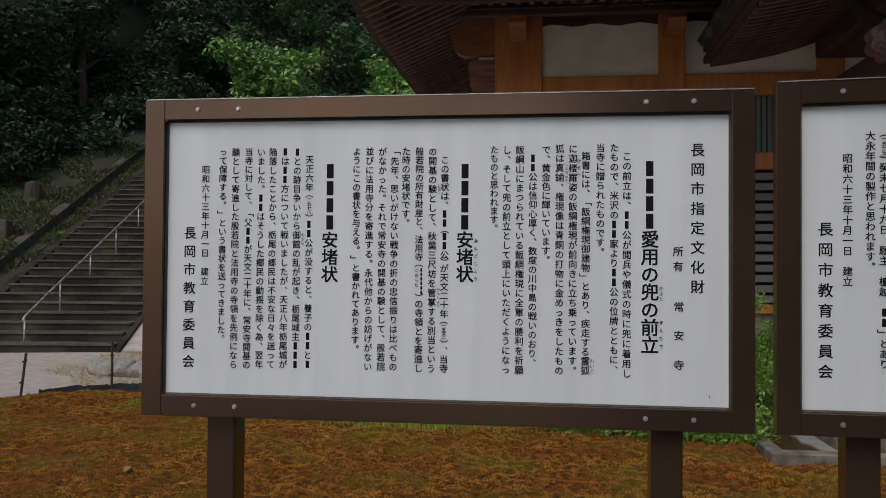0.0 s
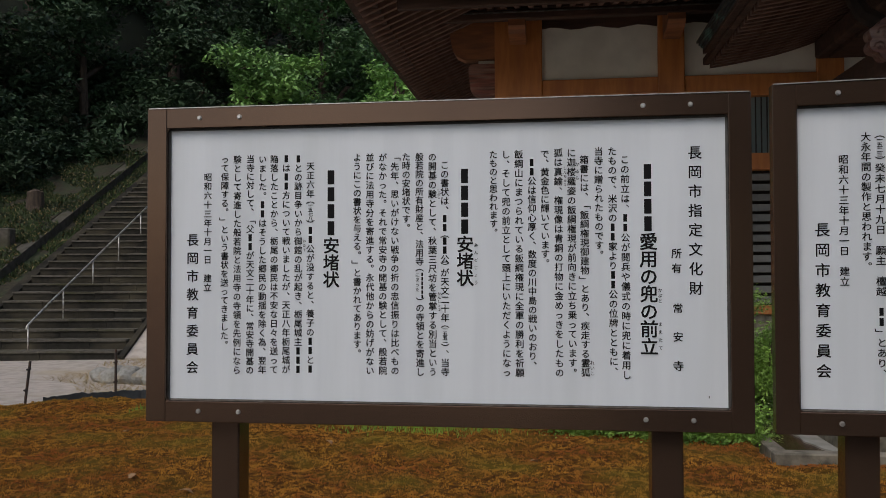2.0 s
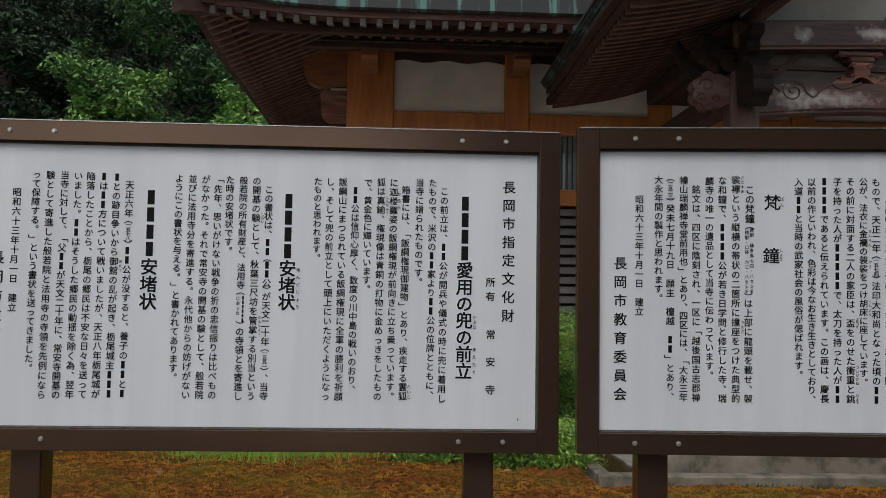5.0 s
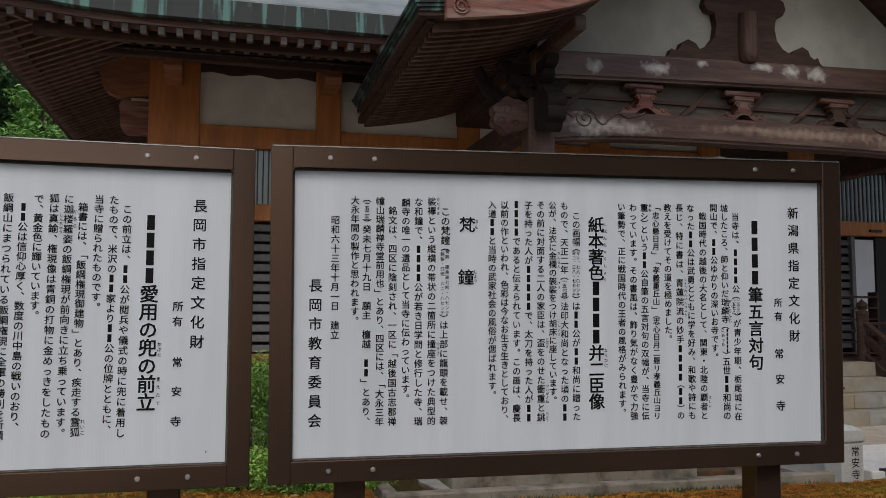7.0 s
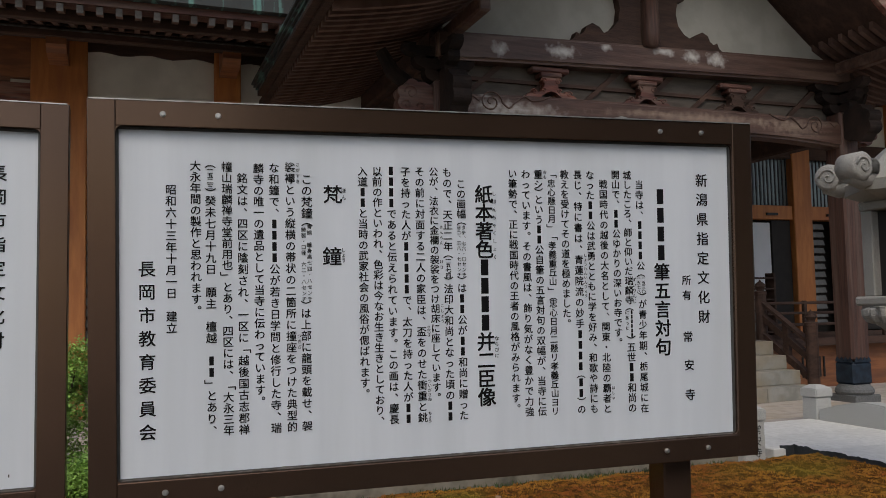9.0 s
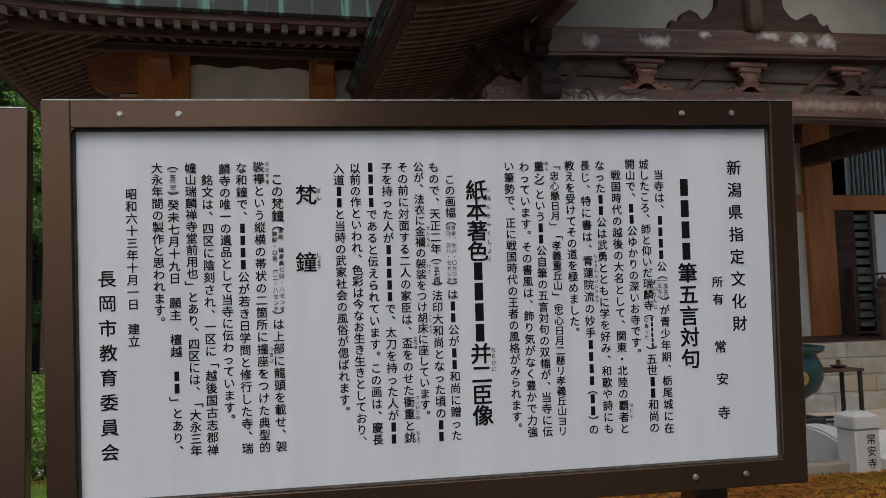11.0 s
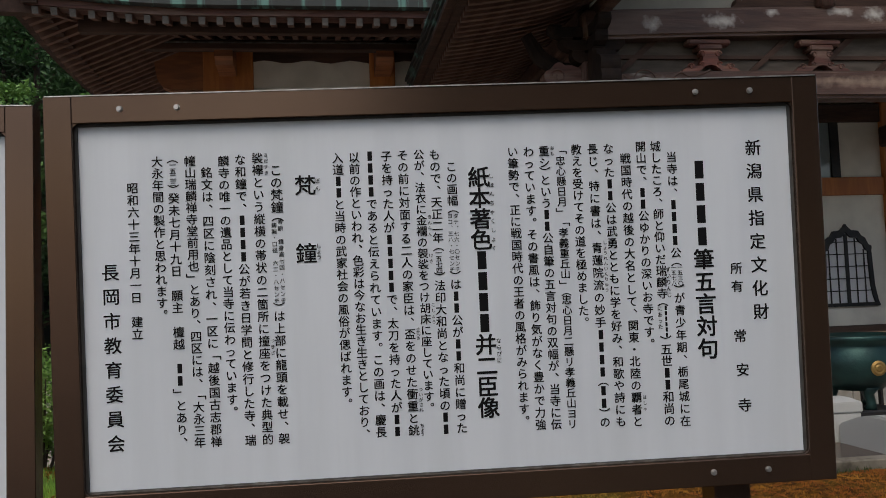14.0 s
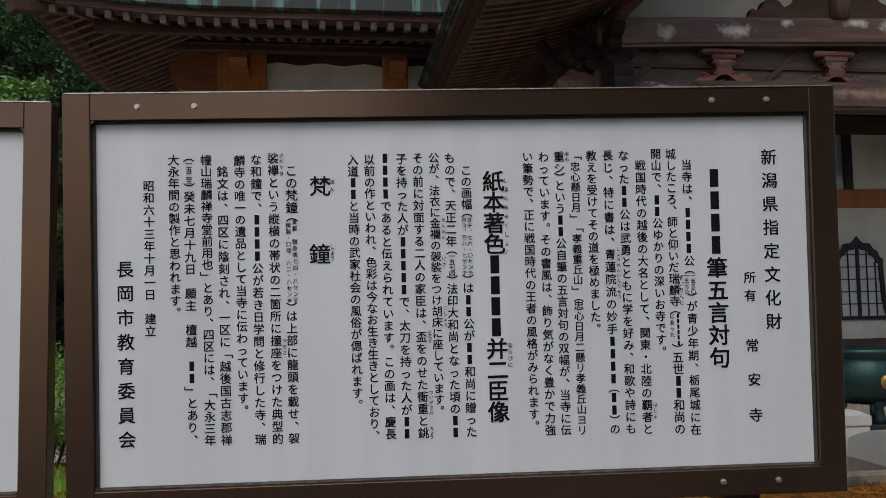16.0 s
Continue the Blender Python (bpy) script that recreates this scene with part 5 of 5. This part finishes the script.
# black edging sheet between moss and paving
def edging(name, pts, h, label):
    bm = bmesh.new()
    fine = []
    for (a, b) in zip(pts, pts[1:]):
        n = max(2, int((Vector(b) - Vector(a)).length / 0.03))
        fine += [Vector(a).lerp(Vector(b), k / n) for k in range(n)]
    fine.append(Vector(pts[-1]))
    rows = []
    for k, p in enumerate(fine):
        w = 0.012 * noise.noise(Vector((p.x * 3, p.y * 3, 1)))
        t = h + 0.016 * noise.noise(Vector((p.x * 23, p.y * 23, 8))) + 0.014 * noise.noise(Vector((p.x * 5, p.y * 5, 8)))
        rows.append([bm.verts.new(q) for q in ((p.x + w, p.y, p.z - 0.05), (p.x + w, p.y, p.z + t), (p.x + w + 0.008, p.y + 0.006, p.z + t), (p.x + w + 0.008, p.y + 0.006, p.z - 0.05))])
    for r, s in zip(rows, rows[1:]):
        for q in range(4):
            bm.faces.new((r[q], r[(q + 1) % 4], s[(q + 1) % 4], s[q]))
    bmesh.ops.recalc_face_normals(bm, faces=bm.faces[:])
    tagged(part(name, bm, PLASTIC), label, "edging", kind="structure")


edging("lawn_edging", [(7.92, 5.0, 0), (8.06, 4.95, 0), (8.08, 4.0, 0), (8.07, 2.4, 0)], 0.13, "torn black sheet edging beside the paving")
edging("lawn_edging", [(-3.0, 7.75, -0.02), (-4.15, 7.9, -0.02), (-4.75, 7.42, 0), (-5.0, 7.15, -0.02)], 0.13, "sagging black sheet edging behind the moss")


# ------------------------------------------------------------------ stone lantern
def lantern(x, y):
    t = thing("stone_lantern", "weathered granite lantern with a scroll-cornered roof and fluted base", "stone lantern", at=(x, y, 0))
    bm = bmesh.new()
    lathe(bm, [(0.28, 0), (0.3, 0.08), (0.26, 0.16), (0.2, 0.22), (0.16, 0.3), (0.15, 0.62), (0.19, 0.66), (0.15, 0.72), (0.16, 1.1), (0.2, 1.25)], 18)
    part("shaft", bm, OLDSTONE, t, smooth=False)
    bm = bmesh.new()
    lathe(bm, [(0.2, 1.25), (0.3, 1.34), (0.44, 1.46), (0.46, 1.54), (0.40, 1.545)], 6)
    plat = part("fire_platform", bm, OLDSTONE, t)
    petal = None
    for k in range(24):
        a = 2 * math.pi * k / 24
        m = pose(0.40 * math.cos(a), 0.40 * math.sin(a), 1.46, 0, 28, math.degrees(a) + 12)
        if petal is None:
            bm = bmesh.new()
            lathe(bm, [(0.012, -0.08), (0.045, -0.04), (0.05, 0.02), (0.03, 0.07)], 6)
            petal = part("petal", bm, OLDSTONE, plat)
            petal.matrix_local = m
        else:
            twin("petal", petal, m, plat)
    boxed("platform_slab", (-0.36, 0.36, -0.36, 0.36, 1.546, 1.63), OLDSTONE, t, 0.02)
    for sx, sy in ((-1, -1), (1, -1), (1, 1), (-1, 1)):
        boxed("fire_box_post", (sx * 0.24 - 0.06, sx * 0.24 + 0.06, sy * 0.24 - 0.06, sy * 0.24 + 0.06, 1.631, 2.39), OLDSTONE, t, 0.01)
    # solid near-black block for the shade inside the fire box
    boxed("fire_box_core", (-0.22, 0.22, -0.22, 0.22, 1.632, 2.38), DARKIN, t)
    boxed("fire_box_lintel", (-0.31, 0.31, -0.31, 0.31, 2.391, 2.47), OLDSTONE, t, 0.012)
    bm = bmesh.new()
    lathe(bm, [(0.38, 2.47), (0.56, 2.54), (0.58, 2.63), (0.50, 2.70), (0.36, 2.82), (0.2, 2.95), (0.12, 2.99)], 6)
    roof_ = part("roof", bm, OLDSTONE, t)
    for k in range(6):
        a = 2 * math.pi * k / 6
        m = pose(0.54 * math.cos(a), 0.54 * math.sin(a), 2.69, 0, 0, math.degrees(a))
        if k == 0:
            bm = bmesh.new()
            tube(bm, [(-0.3, 0, 0.02), (-0.12, 0, -0.03), (0.05, 0, -0.05), (0.16, 0, 0.0)], [0.07, 0.085, 0.1, 0.1], 8)
            for s in (-1, 1):
                lathe(bm, [(0.11, -0.02), (0.12, 0.06), (0.10, 0.11)], 14, (0, 0, 0))
            curl_ = bmesh.new()
            lathe(curl_, [(0.09, -0.11), (0.125, -0.09), (0.125, 0.09), (0.09, 0.11)], 16)
            bmesh.ops.rotate(curl_, verts=curl_.verts, cent=(0, 0, 0), matrix=Euler((math.pi / 2, 0, 0)).to_matrix())
            bmesh.ops.translate(curl_, verts=curl_.verts, vec=(0.12, 0, 0.04))
            for s in (-1, 1):
                tube(curl_, [(0.12 + (0.085 - 0.0045 * q) * math.cos(q * 0.5), s * 0.112, 0.04 + (0.085 - 0.0045 * q) * math.sin(q * 0.5)) for q in range(18)], 0.011, 5)
            me0 = bpy.data.meshes.new("tmp")
            curl_.to_mesh(me0)
            bm.from_mesh(me0)
            curl_.free()
            scroll = part("roof_scroll", bm, OLDSTONE, roof_, smooth=True)
            scroll.matrix_local = m
        else:
            twin("roof_scroll", scroll, m, roof_)
    bm = bmesh.new()
    lathe(bm, [(0.13, 2.99), (0.18, 3.05), (0.1, 3.11), (0.16, 3.22), (0.1, 3.33), (0.02, 3.41)], 14)
    part("finial", bm, OLDSTONE, t)


lantern(8.12, 3.45)


# ------------------------------------------------------------------ things under the porch
def burner():
    t = thing("incense_burner", "large dark green bronze incense burner with a gold crest", "incense burner", at=(9.25, 8.7, -0.3))
    boxed("plinth", (-0.42, 0.42, -0.42, 0.42, 0.0, 0.3), IRON, t, 0.02)
    for k in range(3):
        a = 2 * math.pi * k / 3 + 0.5
        bm = bmesh.new()
        tube(bm, [(0.3 * math.cos(a), 0.3 * math.sin(a), 0.3), (0.33 * math.cos(a), 0.33 * math.sin(a), 0.38), (0.28 * math.cos(a), 0.28 * math.sin(a), 0.5), (0.34 * math.cos(a), 0.34 * math.sin(a), 0.62)], [0.09, 0.06, 0.07, 0.11], 10)
        part("foot", bm, PATINA, t, smooth=True)
    bm = bmesh.new()
    lathe(bm, [(0.1, 0.52), (0.34, 0.55), (0.5, 0.66), (0.58, 0.82), (0.58, 0.98), (0.52, 1.12), (0.5, 1.16), (0.6, 1.2), (0.62, 1.27), (0.56, 1.28), (0.5, 1.2), (0.45, 1.15)], 36)
    bowl_ = part("bowl", bm, PATINA, t, smooth=True)
    bm = bmesh.new()
    lathe(bm, [(0.095, 0), (0.1, 0.02), (0.07, 0.035), (0.05, 0.03), (0.03, 0.04)], 20)
    o = part("crest", bm, GOLD, bowl_, "dull gold round crest")
    o.matrix_local = Matrix.Translation((-0.05, -0.57, 0.86)) @ pose(0, 0, 0, 90, 0, -6)
    b = thing("offering_table", "plain dark metal table beside the incense burner", "table", at=(10.4, 9.3, -0.33))
    boxed("tabletop", (-0.55, 0.55, -0.25, 0.25, 0.86, 0.9), DARKWOOD, b, 0.006)
    for sx in (-1, 1):
        for sy in (-1, 1):
            boxed("leg", (sx * 0.5 - 0.025, sx * 0.5 + 0.025, sy * 0.2 - 0.025, sy * 0.2 + 0.025, 0, 0.859), IRON, b, 0.003)
    for sy in (-1, 1):
        boxed("stretcher", (-0.47, 0.47, sy * 0.2 - 0.015, sy * 0.2 + 0.015, 0.12, 0.16), IRON, b)
    r = thing("red_box", "small red cardboard box on the offering table", "box", at=(10.0, 9.3, 0.57))
    boxed("carton", (-0.1, 0.1, -0.08, 0.08, 0.001, 0.16), REDBOX, r, 0.004)
    c = thing("candle_dish", "small dark metal dish with a short candle on the table", "dish", at=(10.7, 9.3, 0.57))
    bm = bmesh.new()
    lathe(bm, [(0.05, 0.001), (0.12, 0.03), (0.125, 0.045), (0.09, 0.04), (0.03, 0.05), (0.03, 0.13)], 16)
    part("dish", bm, DARKWOOD, c)
    s = thing("slatted_rack", "dark wooden slatted rack standing before the hall wall", "rack", at=(15.3, 14.3, 0.78))
    for x in (-0.3, 0.9):
        boxed("upright", (x, x + 0.06, -0.15, 0.15, 0, 1.5), DARKWOOD, s, 0.005)
    for k in range(6):
        boxed("slat", (-0.24, 0.9, -0.14, 0.14, 0.06 + 0.26 * k, 0.10 + 0.26 * k), DARKWOOD, s, 0.004)


burner()


# ------------------------------------------------------------------ stairs on the left
CAM0 = Vector((1.05, -2.18, 0))
AHEAD, RIGHT = Vector((-0.1265, 0.992, 0)), Vector((0.992, 0.1265, 0))
TURN = Matrix.Translation(CAM0) @ Matrix(((RIGHT.x, AHEAD.x, 0, 0), (RIGHT.y, AHEAD.y, 0, 0), (0, 0, 1, 0), (0, 0, 0, 1)))
D0, RUN, RISE, Z0 = 18.5, 0.48, 0.2076, -0.33


def stair_place():
    st = thing("stone_stairs", "long flight of dark mossy stone stairs climbing the wooded hill", "stairs", kind="structure")
    st.matrix_world = TURN
    rn = random.Random(4)
    for k in range(36):
        d = D0 + RUN * k
        z = Z0 + RISE * k
        cut = [-11.1, -10.1, -9.0, -8.1, -7.25]
        for a, b in zip(cut, cut[1:]):
            dz = rn.uniform(-0.008, 0.008)
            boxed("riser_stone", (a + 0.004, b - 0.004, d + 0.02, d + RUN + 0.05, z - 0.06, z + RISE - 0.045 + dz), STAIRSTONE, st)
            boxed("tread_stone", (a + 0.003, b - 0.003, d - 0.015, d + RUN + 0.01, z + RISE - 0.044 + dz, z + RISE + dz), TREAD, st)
    def slope(name, x0, x1, dz, thick, material, dstart=0.0, n=35.5):
        bm = bmesh.new()
        zf = lambda q: Z0 + dz + RISE * q
        plate(bm, [(D0 + RUN * dstart, zf(dstart) - thick), (D0 + RUN * n, zf(n) - thick), (D0 + RUN * n, zf(n)), (D0 + RUN * dstart, zf(dstart))], x1 - x0, "yz", x0)
        return part(name, bm, material, st)
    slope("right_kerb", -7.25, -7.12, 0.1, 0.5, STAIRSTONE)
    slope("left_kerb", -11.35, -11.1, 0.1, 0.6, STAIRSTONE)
    slope("left_bank", -11.95, -11.35, 0.02, 0.8, EARTH, -1.5)
    slope("gutter_wall", -12.3, -11.95, 0.33, 1.2, TREAD, -2.3)
    slope("hill_bank", -24, -12.3, 0.36, 2.0, EARTH, -6.2)
    slope("right_ramp", -7.12, -3.5, 0.02, 0.8, PLAZA, 0.1, 7)
    h = thing("handrail", "thin steel handrail on posts up the middle of the stone stairs", "handrail")
    h.matrix_world = TURN
    bm = bmesh.new()
    top = [(-9.28, D0 - 0.02, Z0 + 0.70), (-9.28, D0 + 0.05, Z0 + 0.78)] + [(-9.28, D0 + 0.05 + RUN * q, Z0 + 0.80 + RISE * q) for q in range(2, 34, 2)]
    tube(bm, top, 0.024, 8)
    part("rail", bm, STEEL, h, smooth=True)
    for k in range(9):
        q = 3.55 * k
        bm = bmesh.new()
        tube(bm, [(-9.28, D0 + 0.06 + RUN * q, Z0 + RISE * q - 0.05), (-9.28, D0 + 0.06 + RUN * q, Z0 + RISE * q + 0.79)], 0.018, 8)
        part("rail_post", bm, STEEL, h, smooth=True)
    # an old stump and a boundary stone on the bank
    bm = bmesh.new()
    lathe(bm, [(0.34, -0.2), (0.27, 0.05), (0.24, 0.3), (0.25, 0.55), (0.1, 0.6)], 14)
    for v in bm.verts:
        v.co += 0.05 * noise.noise_vector(v.co * 4)
    o = tagged(part("tree_stump", bm, BARK), "short broken brown tree stump on the bank", "stump")
    o.matrix_world = TURN @ Matrix.Translation((-13.3, 27.0, Z0 + 0.36 + 0.432 * 8.5))
    o = tagged(boxed("boundary_stone", (-0.28, 0.28, -0.2, 0.2, -0.2, 0.5), TREAD, None, 0.04), "squat grey boundary stone on the bank", "stone")
    o.matrix_world = TURN @ Matrix.Translation((-12.75, 24.0, Z0 + 0.36 + 0.432 * 5.5))
    # dark bushes added for the trees' shade along the top of the bank
    for q in range(16):
        rq = random.Random(300 + q)
        x, d = -14.6 - 0.55 * (q % 8) - rq.random(), 27.5 + 1.1 * q + rq.random() * 2
        z = Z0 + 0.36 + 0.432 * (d - D0)
        u = thing("bush", "low dark bush added for the shade at the edge of the wood", "bush", "wood edge bushes")
        c = TURN @ Vector((x, d, z))
        cl = [(c.x + rq.gauss(0, 0.7), c.y + rq.gauss(0, 0.7), c.z + rq.uniform(0.1, 1.9), rq.uniform(0.3, 0.6), 0.7) for _ in range(16)]
        leafy("foliage", cl, 0.12, 1800, LEAFDARK, u, seed=300 + q)
        bm = bmesh.new()
        tube(bm, [(c.x, c.y, c.z - 0.2), (c.x + 0.1, c.y, c.z + 0.8), (c.x, c.y + 0.1, c.z + 1.5)], [0.05, 0.035, 0.01], 6)
        part("stem", bm, BARK, u)
    # weeds on the banks
    spots = []
    for _ in range(70000):
        x = rn.uniform(-20, -11.3)
        q = rn.uniform(-3, 31)
        dz = 0.02 if x > -11.95 else (0.33 if x > -12.3 else 0.36)
        if noise.noise(Vector((x, q * 0.4, 0))) > -0.2:
            spots.append(tuple(TURN @ Vector((x, D0 + RUN * q, Z0 + dz + RISE * q))))
    blades("bank_weeds", spots, 0.09, WEED, "short green weeds on the banks beside the stairs", "weeds", 15, 0.9, 0.3)
    blades("leaf_litter", [(x, y, z + 0.02) for x, y, z in spots[::6]], 0.05, STRAW, "dry fallen leaves scattered on the banks", "leaf litter", 16, 2.5, 0.5)
    # stones beside the foot of the stairs
    for k in range(6):
        bm = bmesh.new()
        bmesh.ops.create_icosphere(bm, subdivisions=3, radius=1.0)
        for v in bm.verts:
            v.co *= 1 + 0.28 * noise.noise(v.co * 1.3 + Vector((k * 7, 0, 0)))
            v.co.z = max(v.co.z, -0.5)
        o = tagged(part("rock", bm, STEPSTONE), "rounded grey-brown rock at the foot of the stairs", "rock", "edge rocks")
        s = 0.19 + 0.05 * ((k * 37) % 5) / 5
        p = TURN @ Vector((-6.1 + 0.27 * k, 14.9 - 0.1 * k, 0))
        o.matrix_world = Matrix.Translation((p.x, p.y, -0.33 + 0.45 * s)) @ pose(0, 0, 0, 0, 0, 50 * k) @ Matrix.Diagonal((s * 1.2, s, s * 0.9, 1))
    # thin stakes along the moss
    for (x, y, lean, hgt) in ((-4.52, 7.95, 0, 0.62), (-5.22, 7.1, 8, 0.55)):
        t = thing("stake", "thin rusty iron stake beside the moss", "stake", "lawn stakes", at=(x, y, 0))
        bm = bmesh.new()
        a = math.tan(radians(lean))
        tube(bm, [(0, 0, -0.1), (a * hgt, 0, hgt)], 0.016, 7)
        rod = part("rod", bm, RUST, t)
        for z in (0.2, 0.45):
            bm = bmesh.new()
            tube(bm, [(a * z - 0.012, -0.03, z), (a * z + 0.02, 0.01, z + 0.01)], 0.012, 6)
            part("rope_hook", bm, RUST, rod)


stair_place()


# unseen block that closes the ground behind the visitor, added to darken the boards
tagged(boxed("wall_south", (1.5, 26, -9.4, -8.4, -0.3, 6.0), DIMBLOCK), "unseen tall dark green block added to dim the boards", "hedge", kind="structure")
# unseen dark ground, added so the boards' bottom rails reflect less light
tagged(boxed("path", (-30, 30, -8.38, -0.82, -0.05, 0.04), DARKGROUND), "unseen dark ground added in front of the notice boards", "path", kind="structure")


# ------------------------------------------------------------------ planting
def shrub(x, y, h, r, seed):
    rn = random.Random(seed)
    t = thing("shrub", "bright green leafy shrub in front of the temple hall", "shrub", "shrubs", at=(0, 0, 0))
    for k in range(5):
        a = k * 1.3 + seed
        bm = bmesh.new()
        tube(bm, [(x + 0.05 * math.cos(a), y + 0.05 * math.sin(a), -0.05), (x + r * 0.4 * math.cos(a), y + r * 0.4 * math.sin(a), h * 0.5), (x + r * 0.6 * math.cos(a), y + r * 0.6 * math.sin(a), h * 0.85)], [0.02, 0.014, 0.006], 6)
        part("stem", bm, BARK, t)
    cl = [(x + rn.gauss(0, r * 0.45), y + rn.gauss(0, r * 0.45), rn.uniform(0.15, h), rn.uniform(0.16, 0.26), 0.9) for _ in range(26)]
    leafy("foliage", cl, 0.02, 15000, SHRUB, t, seed=seed)


for k, (x, y, h, r) in enumerate(((2.55, 6.9, 1.3, 0.5), (1.75, 6.7, 1.0, 0.55), (0.9, 7.0, 1.25, 0.55), (0.0, 7.2, 1.0, 0.6), (-0.75, 7.3, 1.2, 0.6), (2.05, 5.75, 0.28, 0.3), (2.55, 5.6, 0.3, 0.28), (1.45, 5.85, 0.25, 0.3), (3.25, 7.35, 1.25, 0.45), (2.85, 7.7, 1.35, 0.5), (3.8, 7.6, 0.9, 0.4))):
    shrub(x, y, h, r, 20 + k)


def tree(x, y, z, height, spread, material, leaves, leaf, seed, label, low=0.25):
    rn = random.Random(seed)
    t = thing("tree", label, "tree", "hillside trees")
    bm = bmesh.new()
    lean = (rn.uniform(-0.6, 0.6), rn.uniform(-0.6, 0.6))
    stem = [(x + lean[0] * s, y + lean[1] * s, z - 0.4 + height * 0.9 * s) for s in (0, 0.3, 0.6, 1.0)]
    tube(bm, stem, [0.022 * height, 0.017 * height, 0.012 * height, 0.003 * height], 8)
    clumps = []
    for k in range(15):
        s = low + (0.98 - low) * (k + 0.5) / 15
        a = k * 2.4 + rn.random()
        base = Vector((x + lean[0] * s, y + lean[1] * s, z + height * 0.9 * s - 0.3))
        reach = spread * (1.0 - 0.65 * max(0, s - 0.3) / 0.7) * rn.uniform(0.7, 1.15)
        end = base + Vector((math.cos(a) * reach, math.sin(a) * reach, height * rn.uniform(0.0, 0.1)))
        mid = base.lerp(end, 0.5) + Vector((0, 0, 0.05 * height))
        tube(bm, [base, mid, end], [0.009 * height, 0.006 * height, 0.002 * height], 6)
        for q in range(6):
            p = base.lerp(end, 0.35 + 0.13 * q)
            clumps.append((p.x + rn.gauss(0, 0.35), p.y + rn.gauss(0, 0.35), p.z + rn.gauss(0, 0.25) + 0.15, rn.uniform(0.45, 0.95) * spread / 3.0, 0.55))
    part("trunk", bm, BARK, t)
    leafy("crown", clumps, leaf, leaves, material, t, seed=seed)


def hill_z(x, y):
    p = TURN.inverted() @ Vector((x, y, 0))
    base = Z0 + 0.43 * max(0.0, p.y - D0 - 5) * smooth01(-13.0, -18.0, p.x)
    back = 0.75 * max(0.0, p.y - 34.5)
    side = 0.8 * max(0.0, -p.x - 17) * smooth01(14, 20, p.y)
    return -0.6 + max(base * 0.9, 0) + back + side + 0.5 * noise.noise(Vector((x * 0.15, y * 0.15, 4)))


hx = [-75 + 2.5 * k for k in range(43)]
hy = [14 + 2.5 * k for k in range(34)]
tagged(sheet("hillside", hx, hy, hill_z, HILL), "steep dark forest floor behind the temple", "hillside", kind="structure")
rn = random.Random(77)
# (camera-side offset, distance, height, spread) of the trees of the slope
for k, (a, d, h, w) in enumerate(((-24, 30, 13, 4.2), (-19, 31, 12, 4), (-15.5, 36, 14, 4.4), (-11.5, 38, 13, 4.4), (-8, 40, 14, 4.6), (-28, 38, 16, 5), (-21, 42, 16, 5), (-15, 46, 17, 5), (-8, 48, 17, 5.4), (-2, 44, 15, 5), (-33, 33, 15, 5), (-27, 27, 9, 3.2), (-20.5, 26, 7, 2.8), (-4, 52, 18, 5.5), (-12, 55, 19, 6), (-24, 52, 19, 6), (-32, 46, 18, 6), (-17, 33, 8, 3.2))):
    p = TURN @ Vector((a, d, 0))
    tree(p.x, p.y, hill_z(p.x, p.y), h, w, LEAFDARK, 17000, 0.14, 100 + k, "tall broadleaf tree on the slope, its green darkened for shade", 0.12)
for k, (a, d, h, w) in enumerate(((-5.2, 34, 16, 3.8), (-2.6, 37, 17, 3.8), (-8.6, 37, 12, 3.4))):
    p = TURN @ Vector((a, d, 0))
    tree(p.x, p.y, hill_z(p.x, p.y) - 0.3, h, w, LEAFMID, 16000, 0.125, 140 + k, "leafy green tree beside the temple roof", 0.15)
p = TURN @ Vector((-5.6, 28.5, 0))
tree(p.x, p.y, 0.0, 10.0, 2.6, LEAFLIT, 14000, 0.105, 160, "green tree coloured as if sunlit, behind the stairs", 0.5)
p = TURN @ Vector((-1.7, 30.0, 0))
tree(p.x, p.y, 0.0, 9.6, 2.0, LEAFLIT, 9000, 0.105, 161, "green tree coloured as if sunlit, close behind the temple eave", 0.5)
